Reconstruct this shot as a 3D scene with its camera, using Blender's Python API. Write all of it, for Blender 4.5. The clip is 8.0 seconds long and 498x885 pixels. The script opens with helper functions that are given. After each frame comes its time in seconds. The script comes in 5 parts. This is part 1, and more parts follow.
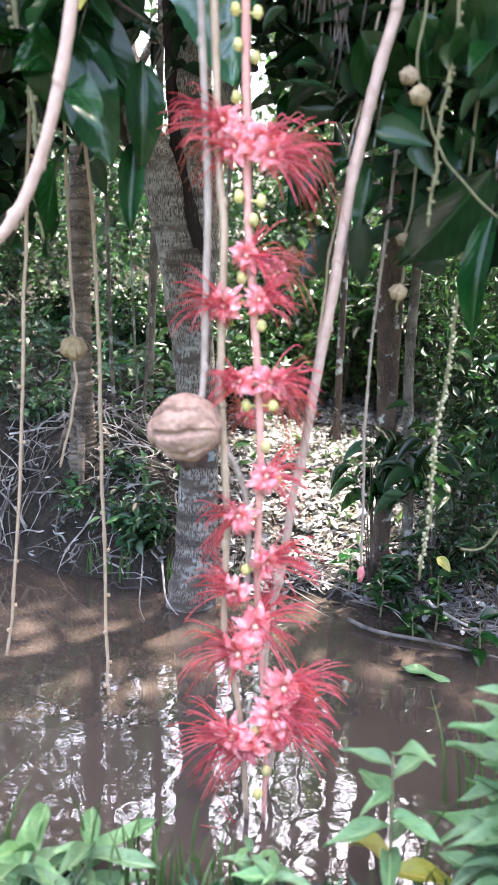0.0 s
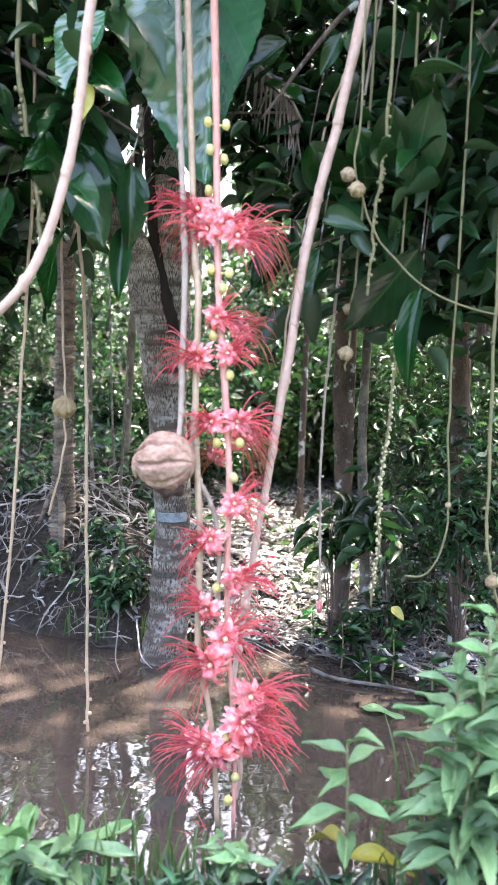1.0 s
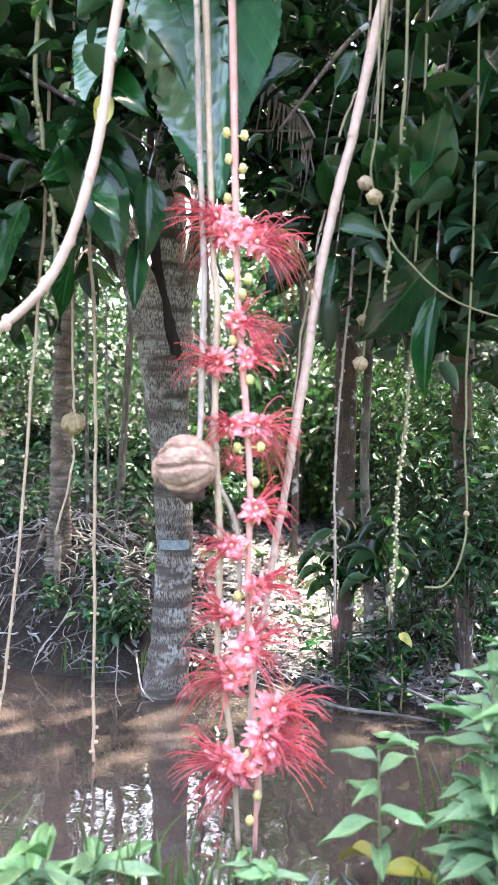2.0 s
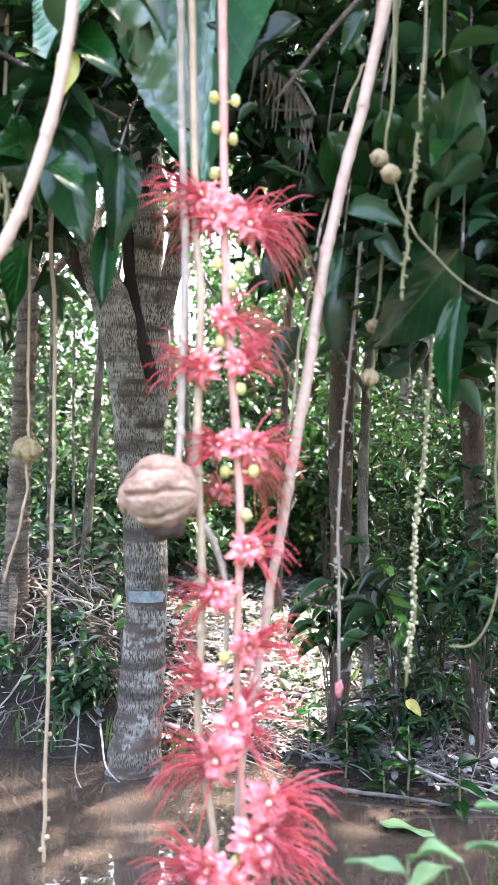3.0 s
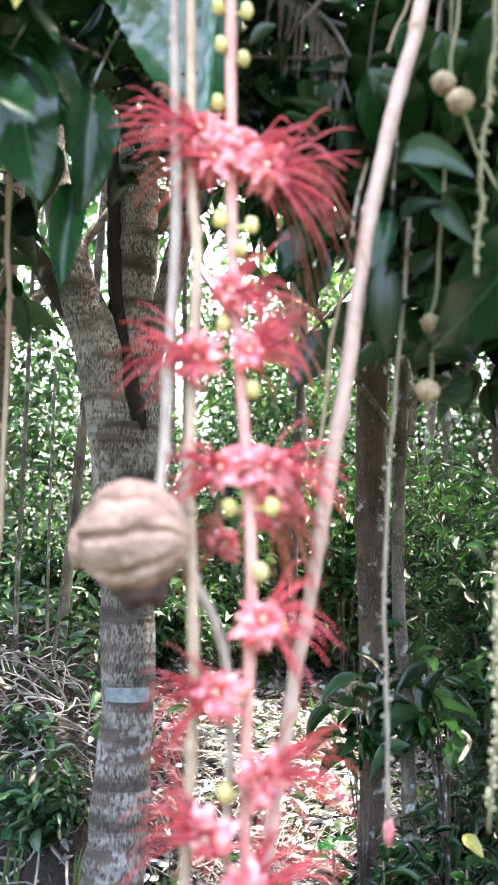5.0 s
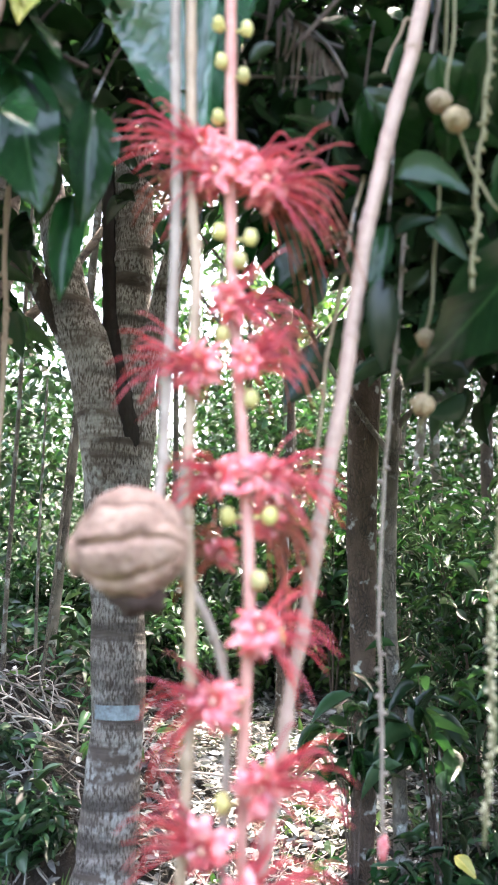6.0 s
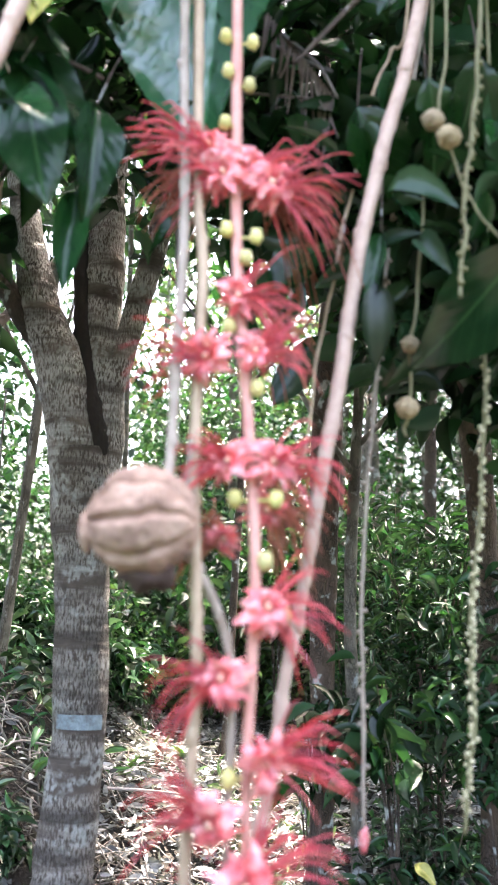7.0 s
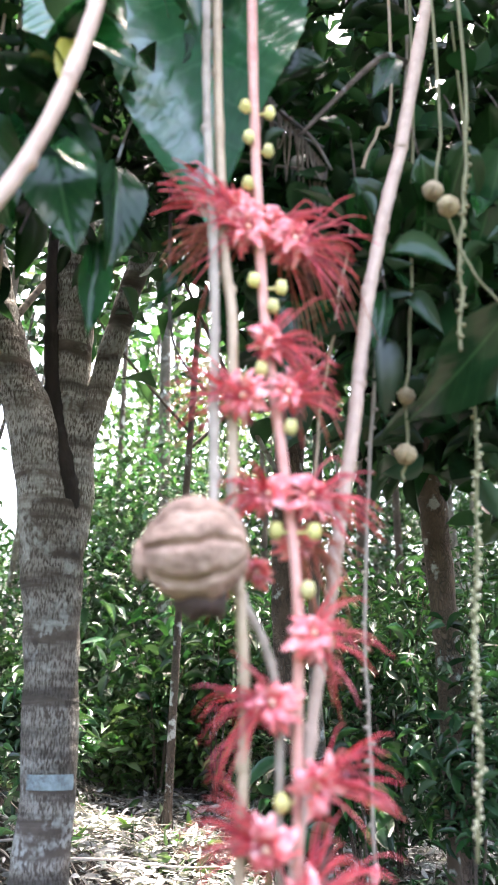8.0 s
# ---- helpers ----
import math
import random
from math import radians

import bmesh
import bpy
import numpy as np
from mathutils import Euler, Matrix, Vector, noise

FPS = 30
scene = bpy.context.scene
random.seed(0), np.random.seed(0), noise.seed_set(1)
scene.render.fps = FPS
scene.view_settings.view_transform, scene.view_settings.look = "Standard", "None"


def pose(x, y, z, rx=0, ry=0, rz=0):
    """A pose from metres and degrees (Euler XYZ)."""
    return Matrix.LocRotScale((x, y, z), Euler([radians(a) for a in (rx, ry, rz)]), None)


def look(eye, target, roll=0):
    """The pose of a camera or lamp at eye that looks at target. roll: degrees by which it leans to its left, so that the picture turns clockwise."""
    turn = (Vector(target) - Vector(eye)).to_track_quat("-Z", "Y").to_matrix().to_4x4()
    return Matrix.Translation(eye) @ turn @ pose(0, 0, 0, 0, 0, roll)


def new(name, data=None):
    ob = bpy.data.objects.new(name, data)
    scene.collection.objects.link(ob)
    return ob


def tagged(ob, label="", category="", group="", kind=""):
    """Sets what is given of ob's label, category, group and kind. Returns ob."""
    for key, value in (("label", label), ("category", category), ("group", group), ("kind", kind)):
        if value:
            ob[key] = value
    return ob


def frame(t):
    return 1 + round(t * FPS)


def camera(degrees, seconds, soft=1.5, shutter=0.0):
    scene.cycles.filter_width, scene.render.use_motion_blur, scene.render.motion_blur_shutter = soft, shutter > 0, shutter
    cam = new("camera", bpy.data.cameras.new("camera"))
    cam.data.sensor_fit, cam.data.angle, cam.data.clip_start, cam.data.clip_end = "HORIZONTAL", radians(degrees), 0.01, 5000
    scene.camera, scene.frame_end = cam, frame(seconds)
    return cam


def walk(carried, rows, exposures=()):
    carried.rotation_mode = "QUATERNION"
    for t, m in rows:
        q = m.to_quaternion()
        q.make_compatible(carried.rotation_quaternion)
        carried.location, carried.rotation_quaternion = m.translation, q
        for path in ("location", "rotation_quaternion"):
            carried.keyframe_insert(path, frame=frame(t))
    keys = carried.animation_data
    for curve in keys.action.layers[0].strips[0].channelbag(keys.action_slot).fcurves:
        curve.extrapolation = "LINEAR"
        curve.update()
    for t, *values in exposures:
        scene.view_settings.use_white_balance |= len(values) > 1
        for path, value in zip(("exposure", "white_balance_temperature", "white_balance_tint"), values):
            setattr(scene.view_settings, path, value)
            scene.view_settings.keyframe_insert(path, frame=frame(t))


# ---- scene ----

cam = camera(32.0, 8.0, soft=1.5)
cam.data.dof.use_dof, cam.data.dof.focus_distance, cam.data.dof.aperture_fstop = True, 4.2, 3.0
# seconds, x, y, z, yaw, pitch, roll
ROWS = [
    (0.0, 0.270, 0.292, 1.873, 5.95, -13.47, 0.99),
    (0.5, 0.289, -0.001, 1.813, 5.61, -9.21, 0.83),
    (1.0, 0.313, -0.171, 1.698, 3.92, -5.96, 1.11),
    (2.3, 0.116, -0.160, 1.400, 1.58, -0.04, 1.20),
    (2.5, 0.114, -0.055, 1.353, 1.16, 1.15, 1.53),
    (3.0, 0.086, 0.387, 1.379, 0.50, 2.09, 1.19),
    (3.5, 0.051, 0.735, 1.334, -0.49, 3.56, 1.69),
    (4.0, 0.125, 1.024, 1.326, 2.47, 5.07, 2.43),
    (4.5, 0.062, 1.126, 1.324, 2.27, 6.83, 1.53),
    (5.0, 0.059, 1.159, 1.277, 0.87, 8.14, 1.50),
    (6.5, -0.011, 1.154, 1.214, -0.97, 10.74, 2.28),
    (7.0, -0.109, 1.134, 1.129, -4.62, 12.59, 2.39),
    (7.5, -0.177, 1.118, 1.041, -8.00, 16.12, 1.03),
    (8.0, -0.393, 1.118, 1.022, -11.45, 17.79, 1.05),
]


def eye_pose(x, y, z, yaw, pitch, roll):
    a, b = radians(yaw), radians(pitch)
    way = Vector((-math.sin(a) * math.cos(b), math.cos(a) * math.cos(b), math.sin(b)))
    return look((x, y, z), Vector((x, y, z)) + way, roll)


walk(cam, [(r[0], eye_pose(*r[1:])) for r in ROWS], exposures=[(0.0, 3.84, 6650, 18), (2.5, 4.14, 6700, 17), (4.5, 4.16, 6850, 15), (6.5, 3.97, 6800, 15), (8.0, 4.0, 6750, 15)])

# ---- light ----
SUN_EL, SUN_AZ = 70.0, 28.0  # degrees; azimuth clockwise from +y
world = bpy.data.worlds.new("world")
scene.world = world
world.use_nodes = True
wn = world.node_tree
sky = wn.nodes.new("ShaderNodeTexSky")
sky.sky_type, sky.sun_disc = "NISHITA", False
sky.sun_elevation, sky.sun_rotation = radians(SUN_EL), radians(SUN_AZ)
sky.dust_density, sky.air_density = 7.0, 1.0
wn.links.new(sky.outputs[0], wn.nodes["Background"].inputs[0])
wn.nodes["Background"].inputs[1].default_value = 0.15
sun = new("sun", bpy.data.lights.new("sun", "SUN"))
sun.data.energy, sun.data.angle, sun.data.color = 3.1, radians(1.5), (1.0, 0.95, 0.86)
sun_to = Vector((math.sin(radians(SUN_AZ)) * math.cos(radians(SUN_EL)), math.cos(radians(SUN_AZ)) * math.cos(radians(SUN_EL)), math.sin(radians(SUN_EL))))
sun.matrix_world = look(sun_to * 20, (0, 0, 0))


# ---- materials ----
def surf(name, cols, scale=8.0, rough=0.7, bump=0.3, bscale=40.0, vary=0.0, island=False, trans=0.0, spec=0.5, stretch=(1, 1, 1), coord="Object", bdist=0.01, sheen=None):
    """A principled surface: noise through a ramp of colours, fine bump, variation by object or by island, and light let through."""
    m = bpy.data.materials.new(name)
    m.use_nodes = True
    t = m.node_tree
    n, l = t.nodes, t.links
    p = n["Principled BSDF"]
    p.inputs["Roughness"].default_value = rough
    p.inputs["Specular IOR Level"].default_value = spec
    tc, mp = n.new("ShaderNodeTexCoord"), n.new("ShaderNodeMapping")
    mp.inputs["Scale"].default_value = stretch
    l.new(tc.outputs[coord], mp.inputs[0])
    nz = n.new("ShaderNodeTexNoise")
    nz.inputs["Scale"].default_value, nz.inputs["Detail"].default_value = scale, 6
    nz.inputs["Roughness"].default_value = 0.65
    l.new(mp.outputs[0], nz.inputs["Vector"])
    rp = n.new("ShaderNodeValToRGB")
    els = rp.color_ramp.elements
    els[0].position, els[1].position = 0.3, 0.7
    for i, c in enumerate(cols):
        e = els[0] if i == 0 else els[len(els) - 1] if i == len(cols) - 1 else els.new(0.3 + 0.4 * i / (len(cols) - 1))
        e.color = (*c, 1)
    l.new(nz.outputs["Fac"], rp.inputs[0])
    out = rp.outputs[0]
    if vary:
        hs = n.new("ShaderNodeHueSaturation")
        rnd = n.new("ShaderNodeNewGeometry").outputs["Random Per Island"] if island else n.new("ShaderNodeObjectInfo").outputs["Random"]
        for key, lo, hi in (("Value", 1 - vary, 1 + vary), ("Hue", 0.5 - 0.035 * vary, 0.5 + 0.035 * vary), ("Saturation", 1 + vary * 0.3, 1 - vary * 0.4)):
            mr = n.new("ShaderNodeMapRange")
            mr.inputs["To Min"].default_value, mr.inputs["To Max"].default_value = lo, hi
            wh = n.new("ShaderNodeTexWhiteNoise")
            wh.noise_dimensions = "2D"
            cb = n.new("ShaderNodeCombineXYZ")
            cb.inputs[1].default_value = len(key)
            l.new(rnd, cb.inputs[0])
            l.new(cb.outputs[0], wh.inputs["Vector"])
            l.new(wh.outputs["Value"], mr.inputs[0])
            l.new(mr.outputs[0], hs.inputs[key])
        l.new(out, hs.inputs["Color"])
        out = hs.outputs[0]
    l.new(out, p.inputs["Base Color"])
    if bump:
        nb, bp = n.new("ShaderNodeTexNoise"), n.new("ShaderNodeBump")
        nb.inputs["Scale"].default_value, nb.inputs["Detail"].default_value = bscale, 4
        l.new(mp.outputs[0], nb.inputs["Vector"])
        bp.inputs["Strength"].default_value, bp.inputs["Distance"].default_value = bump, bdist
        l.new(nb.outputs["Fac"], bp.inputs["Height"])
        l.new(bp.outputs[0], p.inputs["Normal"])
    if trans:
        tr, mx = n.new("ShaderNodeBsdfTranslucent"), n.new("ShaderNodeMixShader")
        br = n.new("ShaderNodeMix")
        br.data_type, br.blend_type = "RGBA", "MULTIPLY"
        br.inputs["Factor"].default_value = 1.0
        br.inputs["B"].default_value = (1.2, 1.3, 0.75, 1)
        l.new(out, br.inputs["A"])
        l.new(br.outputs["Result"], tr.inputs["Color"])
        mx.inputs[0].default_value = trans
        l.new(p.outputs[0], mx.inputs[1])
        l.new(tr.outputs[0], mx.inputs[2])
        l.new(mx.outputs[0], n["Material Output"].inputs["Surface"])
    return m


def veined(name, dark, light, rough=0.28, trans=0.25, vary=0.35):
    """A glossy broad leaf: blotched green, pale midrib and slanting side veins that also puff the blade."""
    m = surf(name, [dark, light], 3.0, rough, 0.0, 30, vary, False, trans, 0.5, coord="Generated")
    t = m.node_tree
    n, l = t.nodes, t.links
    p = n["Principled BSDF"]
    sep = n.new("ShaderNodeSeparateXYZ")
    l.new(n["Texture Coordinate"].outputs["Generated"], sep.inputs[0])

    def math_node(op, a, b=None):
        q = n.new("ShaderNodeMath")
        q.operation = op
        for i, v in enumerate((a, b)):
            if isinstance(v, (int, float)):
                q.inputs[i].default_value = v
            elif v is not None:
                l.new(v, q.inputs[i])
        return q.outputs[0]
    side = math_node("ABSOLUTE", math_node("SUBTRACT", sep.outputs[0], 0.5))
    wave = math_node("SINE", math_node("MULTIPLY", math_node("SUBTRACT", sep.outputs[1], math_node("MULTIPLY", side, 0.85)), 48.0))
    rib = math_node("LESS_THAN", side, 0.022)
    h = math_node("ADD", math_node("MULTIPLY", wave, 0.25), math_node("MULTIPLY", rib, -1.2))
    bp = n.new("ShaderNodeBump")
    bp.inputs["Strength"].default_value, bp.inputs["Distance"].default_value = 0.16, 0.004
    pale = math_node("ADD", math_node("MULTIPLY", rib, 0.5), math_node("MULTIPLY", math_node("GREATER_THAN", wave, 0.96), 0.16))
    mx = n.new("ShaderNodeMix")
    mx.data_type = "RGBA"
    mx.inputs["B"].default_value = (light[0] * 2.4 + 0.02, light[1] * 1.8 + 0.02, light[2] * 2 + 0.02, 1)
    l.new(pale, mx.inputs["Factor"])
    l.new(p.inputs["Base Color"].links[0].from_socket, mx.inputs["A"])
    l.new(mx.outputs["Result"], p.inputs["Base Color"])
    l.new(h, bp.inputs["Height"])
    l.new(bp.outputs[0], p.inputs["Normal"])
    return m


def bark(name, cols, crack=(0.03, 0.025, 0.02), scale=9.0, rings=0.0, lichen=0.0, zs=0.5):
    """Bark: mottled colour, dark cracks, pale lichen blotches and, where asked, rings."""
    m = surf(name, cols, scale, 0.9, 0.0, 30, stretch=(1, 1, zs))
    t = m.node_tree
    n, l = t.nodes, t.links
    p = n["Principled BSDF"]
    mp, src = n["Mapping"], p.inputs["Base Color"].links[0].from_socket
    vo = n.new("ShaderNodeTexVoronoi")
    vo.feature = "DISTANCE_TO_EDGE"
    vo.inputs["Scale"].default_value = scale * 8
    wob = n.new("ShaderNodeTexNoise")
    wob.inputs["Scale"].default_value = 14
    add = n.new("ShaderNodeVectorMath")
    add.operation = "MULTIPLY_ADD"
    add.inputs[1].default_value = (0.09, 0.09, 0.09)
    l.new(mp.outputs[0], wob.inputs["Vector"])
    l.new(wob.outputs["Color"], add.inputs[0])
    l.new(mp.outputs[0], add.inputs[2])
    l.new(add.outputs[0], vo.inputs["Vector"])
    rp = n.new("ShaderNodeValToRGB")
    rp.color_ramp.elements[0].position, rp.color_ramp.elements[1].position = 0.0, 0.2
    rp.color_ramp.elements[0].color, rp.color_ramp.elements[1].color = (1, 1, 1, 1), (0, 0, 0, 1)
    l.new(vo.outputs["Distance"], rp.inputs[0])
    gap = n.new("ShaderNodeTexNoise")
    gap.inputs["Scale"].default_value = scale * 1.3
    l.new(mp.outputs[0], gap.inputs["Vector"])
    gr = n.new("ShaderNodeMapRange")
    gr.inputs["From Min"].default_value, gr.inputs["From Max"].default_value = 0.3, 0.7
    l.new(gap.outputs["Fac"], gr.inputs[0])
    mul = n.new("ShaderNodeMath")
    mul.operation = "MULTIPLY"
    l.new(rp.outputs[0], mul.inputs[0])
    l.new(gr.outputs[0], mul.inputs[1])
    mx = n.new("ShaderNodeMix")
    mx.data_type = "RGBA"
    mx.inputs["B"].default_value = (*crack, 1)
    l.new(mul.outputs[0], mx.inputs["Factor"])
    l.new(src, mx.inputs["A"])
    out = mx.outputs["Result"]
    if lichen:
        ln, lr = n.new("ShaderNodeTexNoise"), n.new("ShaderNodeMapRange")
        ln.inputs["Scale"].default_value, ln.inputs["Detail"].default_value = 13, 5
        lr.inputs["From Min"].default_value, lr.inputs["From Max"].default_value = 0.62 - lichen * 0.15, 0.68 - lichen * 0.1
        l.new(n["Texture Coordinate"].outputs["Object"], ln.inputs["Vector"])
        l.new(ln.outputs["Fac"], lr.inputs[0])
        m2 = n.new("ShaderNodeMix")
        m2.data_type = "RGBA"
        m2.inputs["B"].default_value = (0.5, 0.52, 0.5, 1)
        l.new(lr.outputs[0], m2.inputs["Factor"])
        l.new(out, m2.inputs["A"])
        out = m2.outputs["Result"]
    hgt = mul.outputs[0]
    if rings:
        sp, sn, ad = n.new("ShaderNodeSeparateXYZ"), n.new("ShaderNodeTexNoise"), n.new("ShaderNodeMath")
        wv = n.new("ShaderNodeMath")
        wv.operation, ad.operation = "SINE", "MULTIPLY_ADD"
        l.new(n["Texture Coordinate"].outputs["Object"], sp.inputs[0])
        sn.inputs["Scale"].default_value = 6
        l.new(n["Texture Coordinate"].outputs["Object"], sn.inputs["Vector"])
        ad.inputs[1].default_value = rings
        l.new(sp.outputs[2], ad.inputs[0])
        sc = n.new("ShaderNodeMath")
        sc.operation, sc.inputs[1].default_value = "MULTIPLY", 9.0
        l.new(sn.outputs["Fac"], sc.inputs[0])
        l.new(sc.outputs[0], ad.inputs[2])
        l.new(ad.outputs[0], wv.inputs[0])
        mr = n.new("ShaderNodeMapRange")
        mr.inputs["From Min"].default_value, mr.inputs["From Max"].default_value = 0.55, 1.0
        mr.inputs["To Max"].default_value = 0.45
        l.new(wv.outputs[0], mr.inputs[0])
        m3 = n.new("ShaderNodeMix")
        m3.data_type = "RGBA"
        m3.inputs["B"].default_value = (*crack, 1)
        l.new(mr.outputs[0], m3.inputs["Factor"])
        l.new(out, m3.inputs["A"])
        out = m3.outputs["Result"]
        mxm = n.new("ShaderNodeMath")
        mxm.operation = "MAXIMUM"
        l.new(hgt, mxm.inputs[0])
        l.new(mr.outputs[0], mxm.inputs[1])
        hgt = mxm.outputs[0]
    l.new(out, p.inputs["Base Color"])
    bp = n.new("ShaderNodeBump")
    bp.invert = True
    bp.inputs["Strength"].default_value, bp.inputs["Distance"].default_value = 0.8, 0.012
    l.new(hgt, bp.inputs["Height"])
    l.new(bp.outputs[0], p.inputs["Normal"])
    return m


def plated(name, pale, mid, brown, crack):
    """Dark bark with level bands of short upright pale streaks, dark rings between them and a little lichen."""
    m = surf(name, [crack, brown, mid], 6, 0.9, 0.0, 30, stretch=(1, 1, 1.6))
    t = m.node_tree
    n, l = t.nodes, t.links
    p = n["Principled BSDF"]
    out = p.inputs["Base Color"].links[0].from_socket
    tc = n["Texture Coordinate"].outputs["Object"]

    def mask(size, stretch, lo, hi):
        mp, nz, mr = n.new("ShaderNodeMapping"), n.new("ShaderNodeTexNoise"), n.new("ShaderNodeMapRange")
        mp.inputs["Scale"].default_value = stretch
        nz.inputs["Scale"].default_value, nz.inputs["Detail"].default_value = size, 4
        mr.inputs["From Min"].default_value, mr.inputs["From Max"].default_value = lo, hi
        l.new(tc, mp.inputs[0])
        l.new(mp.outputs[0], nz.inputs["Vector"])
        l.new(nz.outputs["Fac"], mr.inputs[0])
        return mr.outputs[0]

    def times(a, b):
        q = n.new("ShaderNodeMath")
        q.operation = "MULTIPLY"
        for i, v in enumerate((a, b)):
            if isinstance(v, float):
                q.inputs[i].default_value = v
            else:
                l.new(v, q.inputs[i])
        return q.outputs[0]
    streaks = times(mask(170, (1, 1, 0.28), 0.42, 0.56), mask(3.6, (0.5, 0.5, 4.0), 0.40, 0.52))
    rings = mask(3.0, (0.6, 0.6, 5.0), 0.50, 0.66)
    lichen = times(mask(6, (1, 1, 1.3), 0.54, 0.62), mask(60, (1, 1, 0.6), 0.42, 0.55))
    for k, col in ((times(streaks, 0.92), pale), (times(lichen, 0.6), (0.52, 0.53, 0.50)), (times(rings, 0.75), crack)):
        mx = n.new("ShaderNodeMix")
        mx.data_type = "RGBA"
        mx.inputs["B"].default_value = (*col, 1)
        l.new(k, mx.inputs["Factor"])
        l.new(out, mx.inputs["A"])
        out = mx.outputs["Result"]
    l.new(out, p.inputs["Base Color"])
    sub = n.new("ShaderNodeMath")
    sub.operation = "SUBTRACT"
    l.new(streaks, sub.inputs[0])
    l.new(rings, sub.inputs[1])
    bp = n.new("ShaderNodeBump")
    bp.inputs["Strength"].default_value, bp.inputs["Distance"].default_value = 0.8, 0.007
    l.new(sub.outputs[0], bp.inputs["Height"])
    l.new(bp.outputs[0], p.inputs["Normal"])
    return m


WATER = surf("muddy_water", [(0.044, 0.034, 0.028), (0.07, 0.054, 0.044)], 0.9, 0.012, 0.0, 5, spec=0.5)
wt = WATER.node_tree
w1, w2, wa, wb = wt.nodes.new("ShaderNodeTexNoise"), wt.nodes.new("ShaderNodeTexNoise"), wt.nodes.new("ShaderNodeMath"), wt.nodes.new("ShaderNodeBump")
w1.inputs["Scale"].default_value, w2.inputs["Scale"].default_value = 3.0, 13.0
wa.operation, wa.inputs[1].default_value = "MULTIPLY_ADD", 0.1
for q in (w1, w2):
    wt.links.new(wt.nodes["Mapping"].outputs[0], q.inputs["Vector"])
wt.links.new(w2.outputs["Fac"], wa.inputs[0])
wt.links.new(w1.outputs["Fac"], wa.inputs[2])
wt.links.new(wa.outputs[0], wb.inputs["Height"])
wb.inputs["Strength"].default_value, wb.inputs["Distance"].default_value = 0.3, 0.012
wt.links.new(wb.outputs[0], wt.nodes["Principled BSDF"].inputs["Normal"])
wt.nodes["Principled BSDF"].inputs["IOR"].default_value = 1.7

SOIL = surf("soil", [(0.014, 0.011, 0.009), (0.032, 0.025, 0.019), (0.068, 0.054, 0.043)], 7, 0.95, 1.0, 45, bdist=0.05)
LITTER = surf("dry_leaf", [(0.10, 0.097, 0.095), (0.45, 0.455, 0.46)], 20, 0.8, 0.3, 60, 0.75, True, 0.1)
TWIG = surf("dead_twig", [(0.055, 0.044, 0.038), (0.25, 0.22, 0.195)], 12, 0.9, 0.5, 70, 0.5, True)
STICK = surf("dead_stick", [(0.10, 0.085, 0.075), (0.44, 0.41, 0.38)], 12, 0.8, 0.6, 70, 0.75)
BARK_MAIN = plated("pale_plated_bark", (0.62, 0.60, 0.56), (0.32, 0.29, 0.26), (0.17, 0.14, 0.115), (0.05, 0.038, 0.031))
# browner than the limbs, and darkened for the shade on the lower trunk
BARK_TRUNK_SHADED = plated("shaded_brown_grey_plated_bark", (0.33, 0.30, 0.265), (0.14, 0.115, 0.095), (0.085, 0.066, 0.053), (0.036, 0.027, 0.021))
BARK_PALM = bark("ringed_bark", [(0.15, 0.115, 0.09), (0.37, 0.30, 0.24)], scale=8, rings=85, lichen=0.0, zs=1.2)
BARK_DARK = bark("dark_brown_bark", [(0.06, 0.043, 0.034), (0.15, 0.11, 0.085)], scale=10, rings=0, lichen=0.15)
BARK_RED = bark("reddish_brown_bark", [(0.07, 0.045, 0.034), (0.17, 0.12, 0.09)], scale=10, rings=0, lichen=0.1)
BARK_SLIM = bark("pale_thin_bark", [(0.13, 0.115, 0.09), (0.27, 0.24, 0.2)], scale=14, rings=20, lichen=0.35)
CLEFT_DARK = surf("near_black_bark", [(0.010, 0.008, 0.007), (0.035, 0.026, 0.021)], 14, 0.9, 0.9, 60, stretch=(1, 1, 0.4))
PAINT = surf("faded_blue_paint", [(0.13, 0.12, 0.11), (0.21, 0.26, 0.28), (0.30, 0.36, 0.38)], 30, 0.8, 0.6, 90)
LEAF_BIG = veined("glossy_dark_leaf", (0.005, 0.032, 0.007), (0.013, 0.062, 0.013), 0.2, 0.22)
LEAF_BIG.node_tree.nodes["Principled BSDF"].inputs["Specular IOR Level"].default_value = 0.4
LEAF_FRONT = veined("broad_wet_leaf", (0.022, 0.13, 0.045), (0.05, 0.22, 0.085), 0.22, 0.3, 0.05)
LEAF_FRONT.node_tree.nodes["Principled BSDF"].inputs["Specular IOR Level"].default_value = 0.9
LEAF_FRONT.node_tree.nodes["Principled BSDF"].inputs["IOR"].default_value = 1.7
LEAF_FRONT.node_tree.nodes["Principled BSDF"].inputs["Coat Weight"].default_value = 0.3
LEAF_FRONT.node_tree.nodes["Principled BSDF"].inputs["Coat Roughness"].default_value = 0.2
LEAF_FRONT.node_tree.nodes["Bump"].inputs["Strength"].default_value = 0.6
LEAF_FRONT.node_tree.nodes["Bump"].inputs["Distance"].default_value = 0.012
LEAF_HERB = veined("soft_green_leaf", (0.105, 0.23, 0.085), (0.2, 0.35, 0.165), 0.42, 0.25, 0.3)
LEAF_YELLOW = veined("yellowing_leaf", (0.35, 0.33, 0.05), (0.5, 0.46, 0.12), 0.4, 0.3, 0.2)
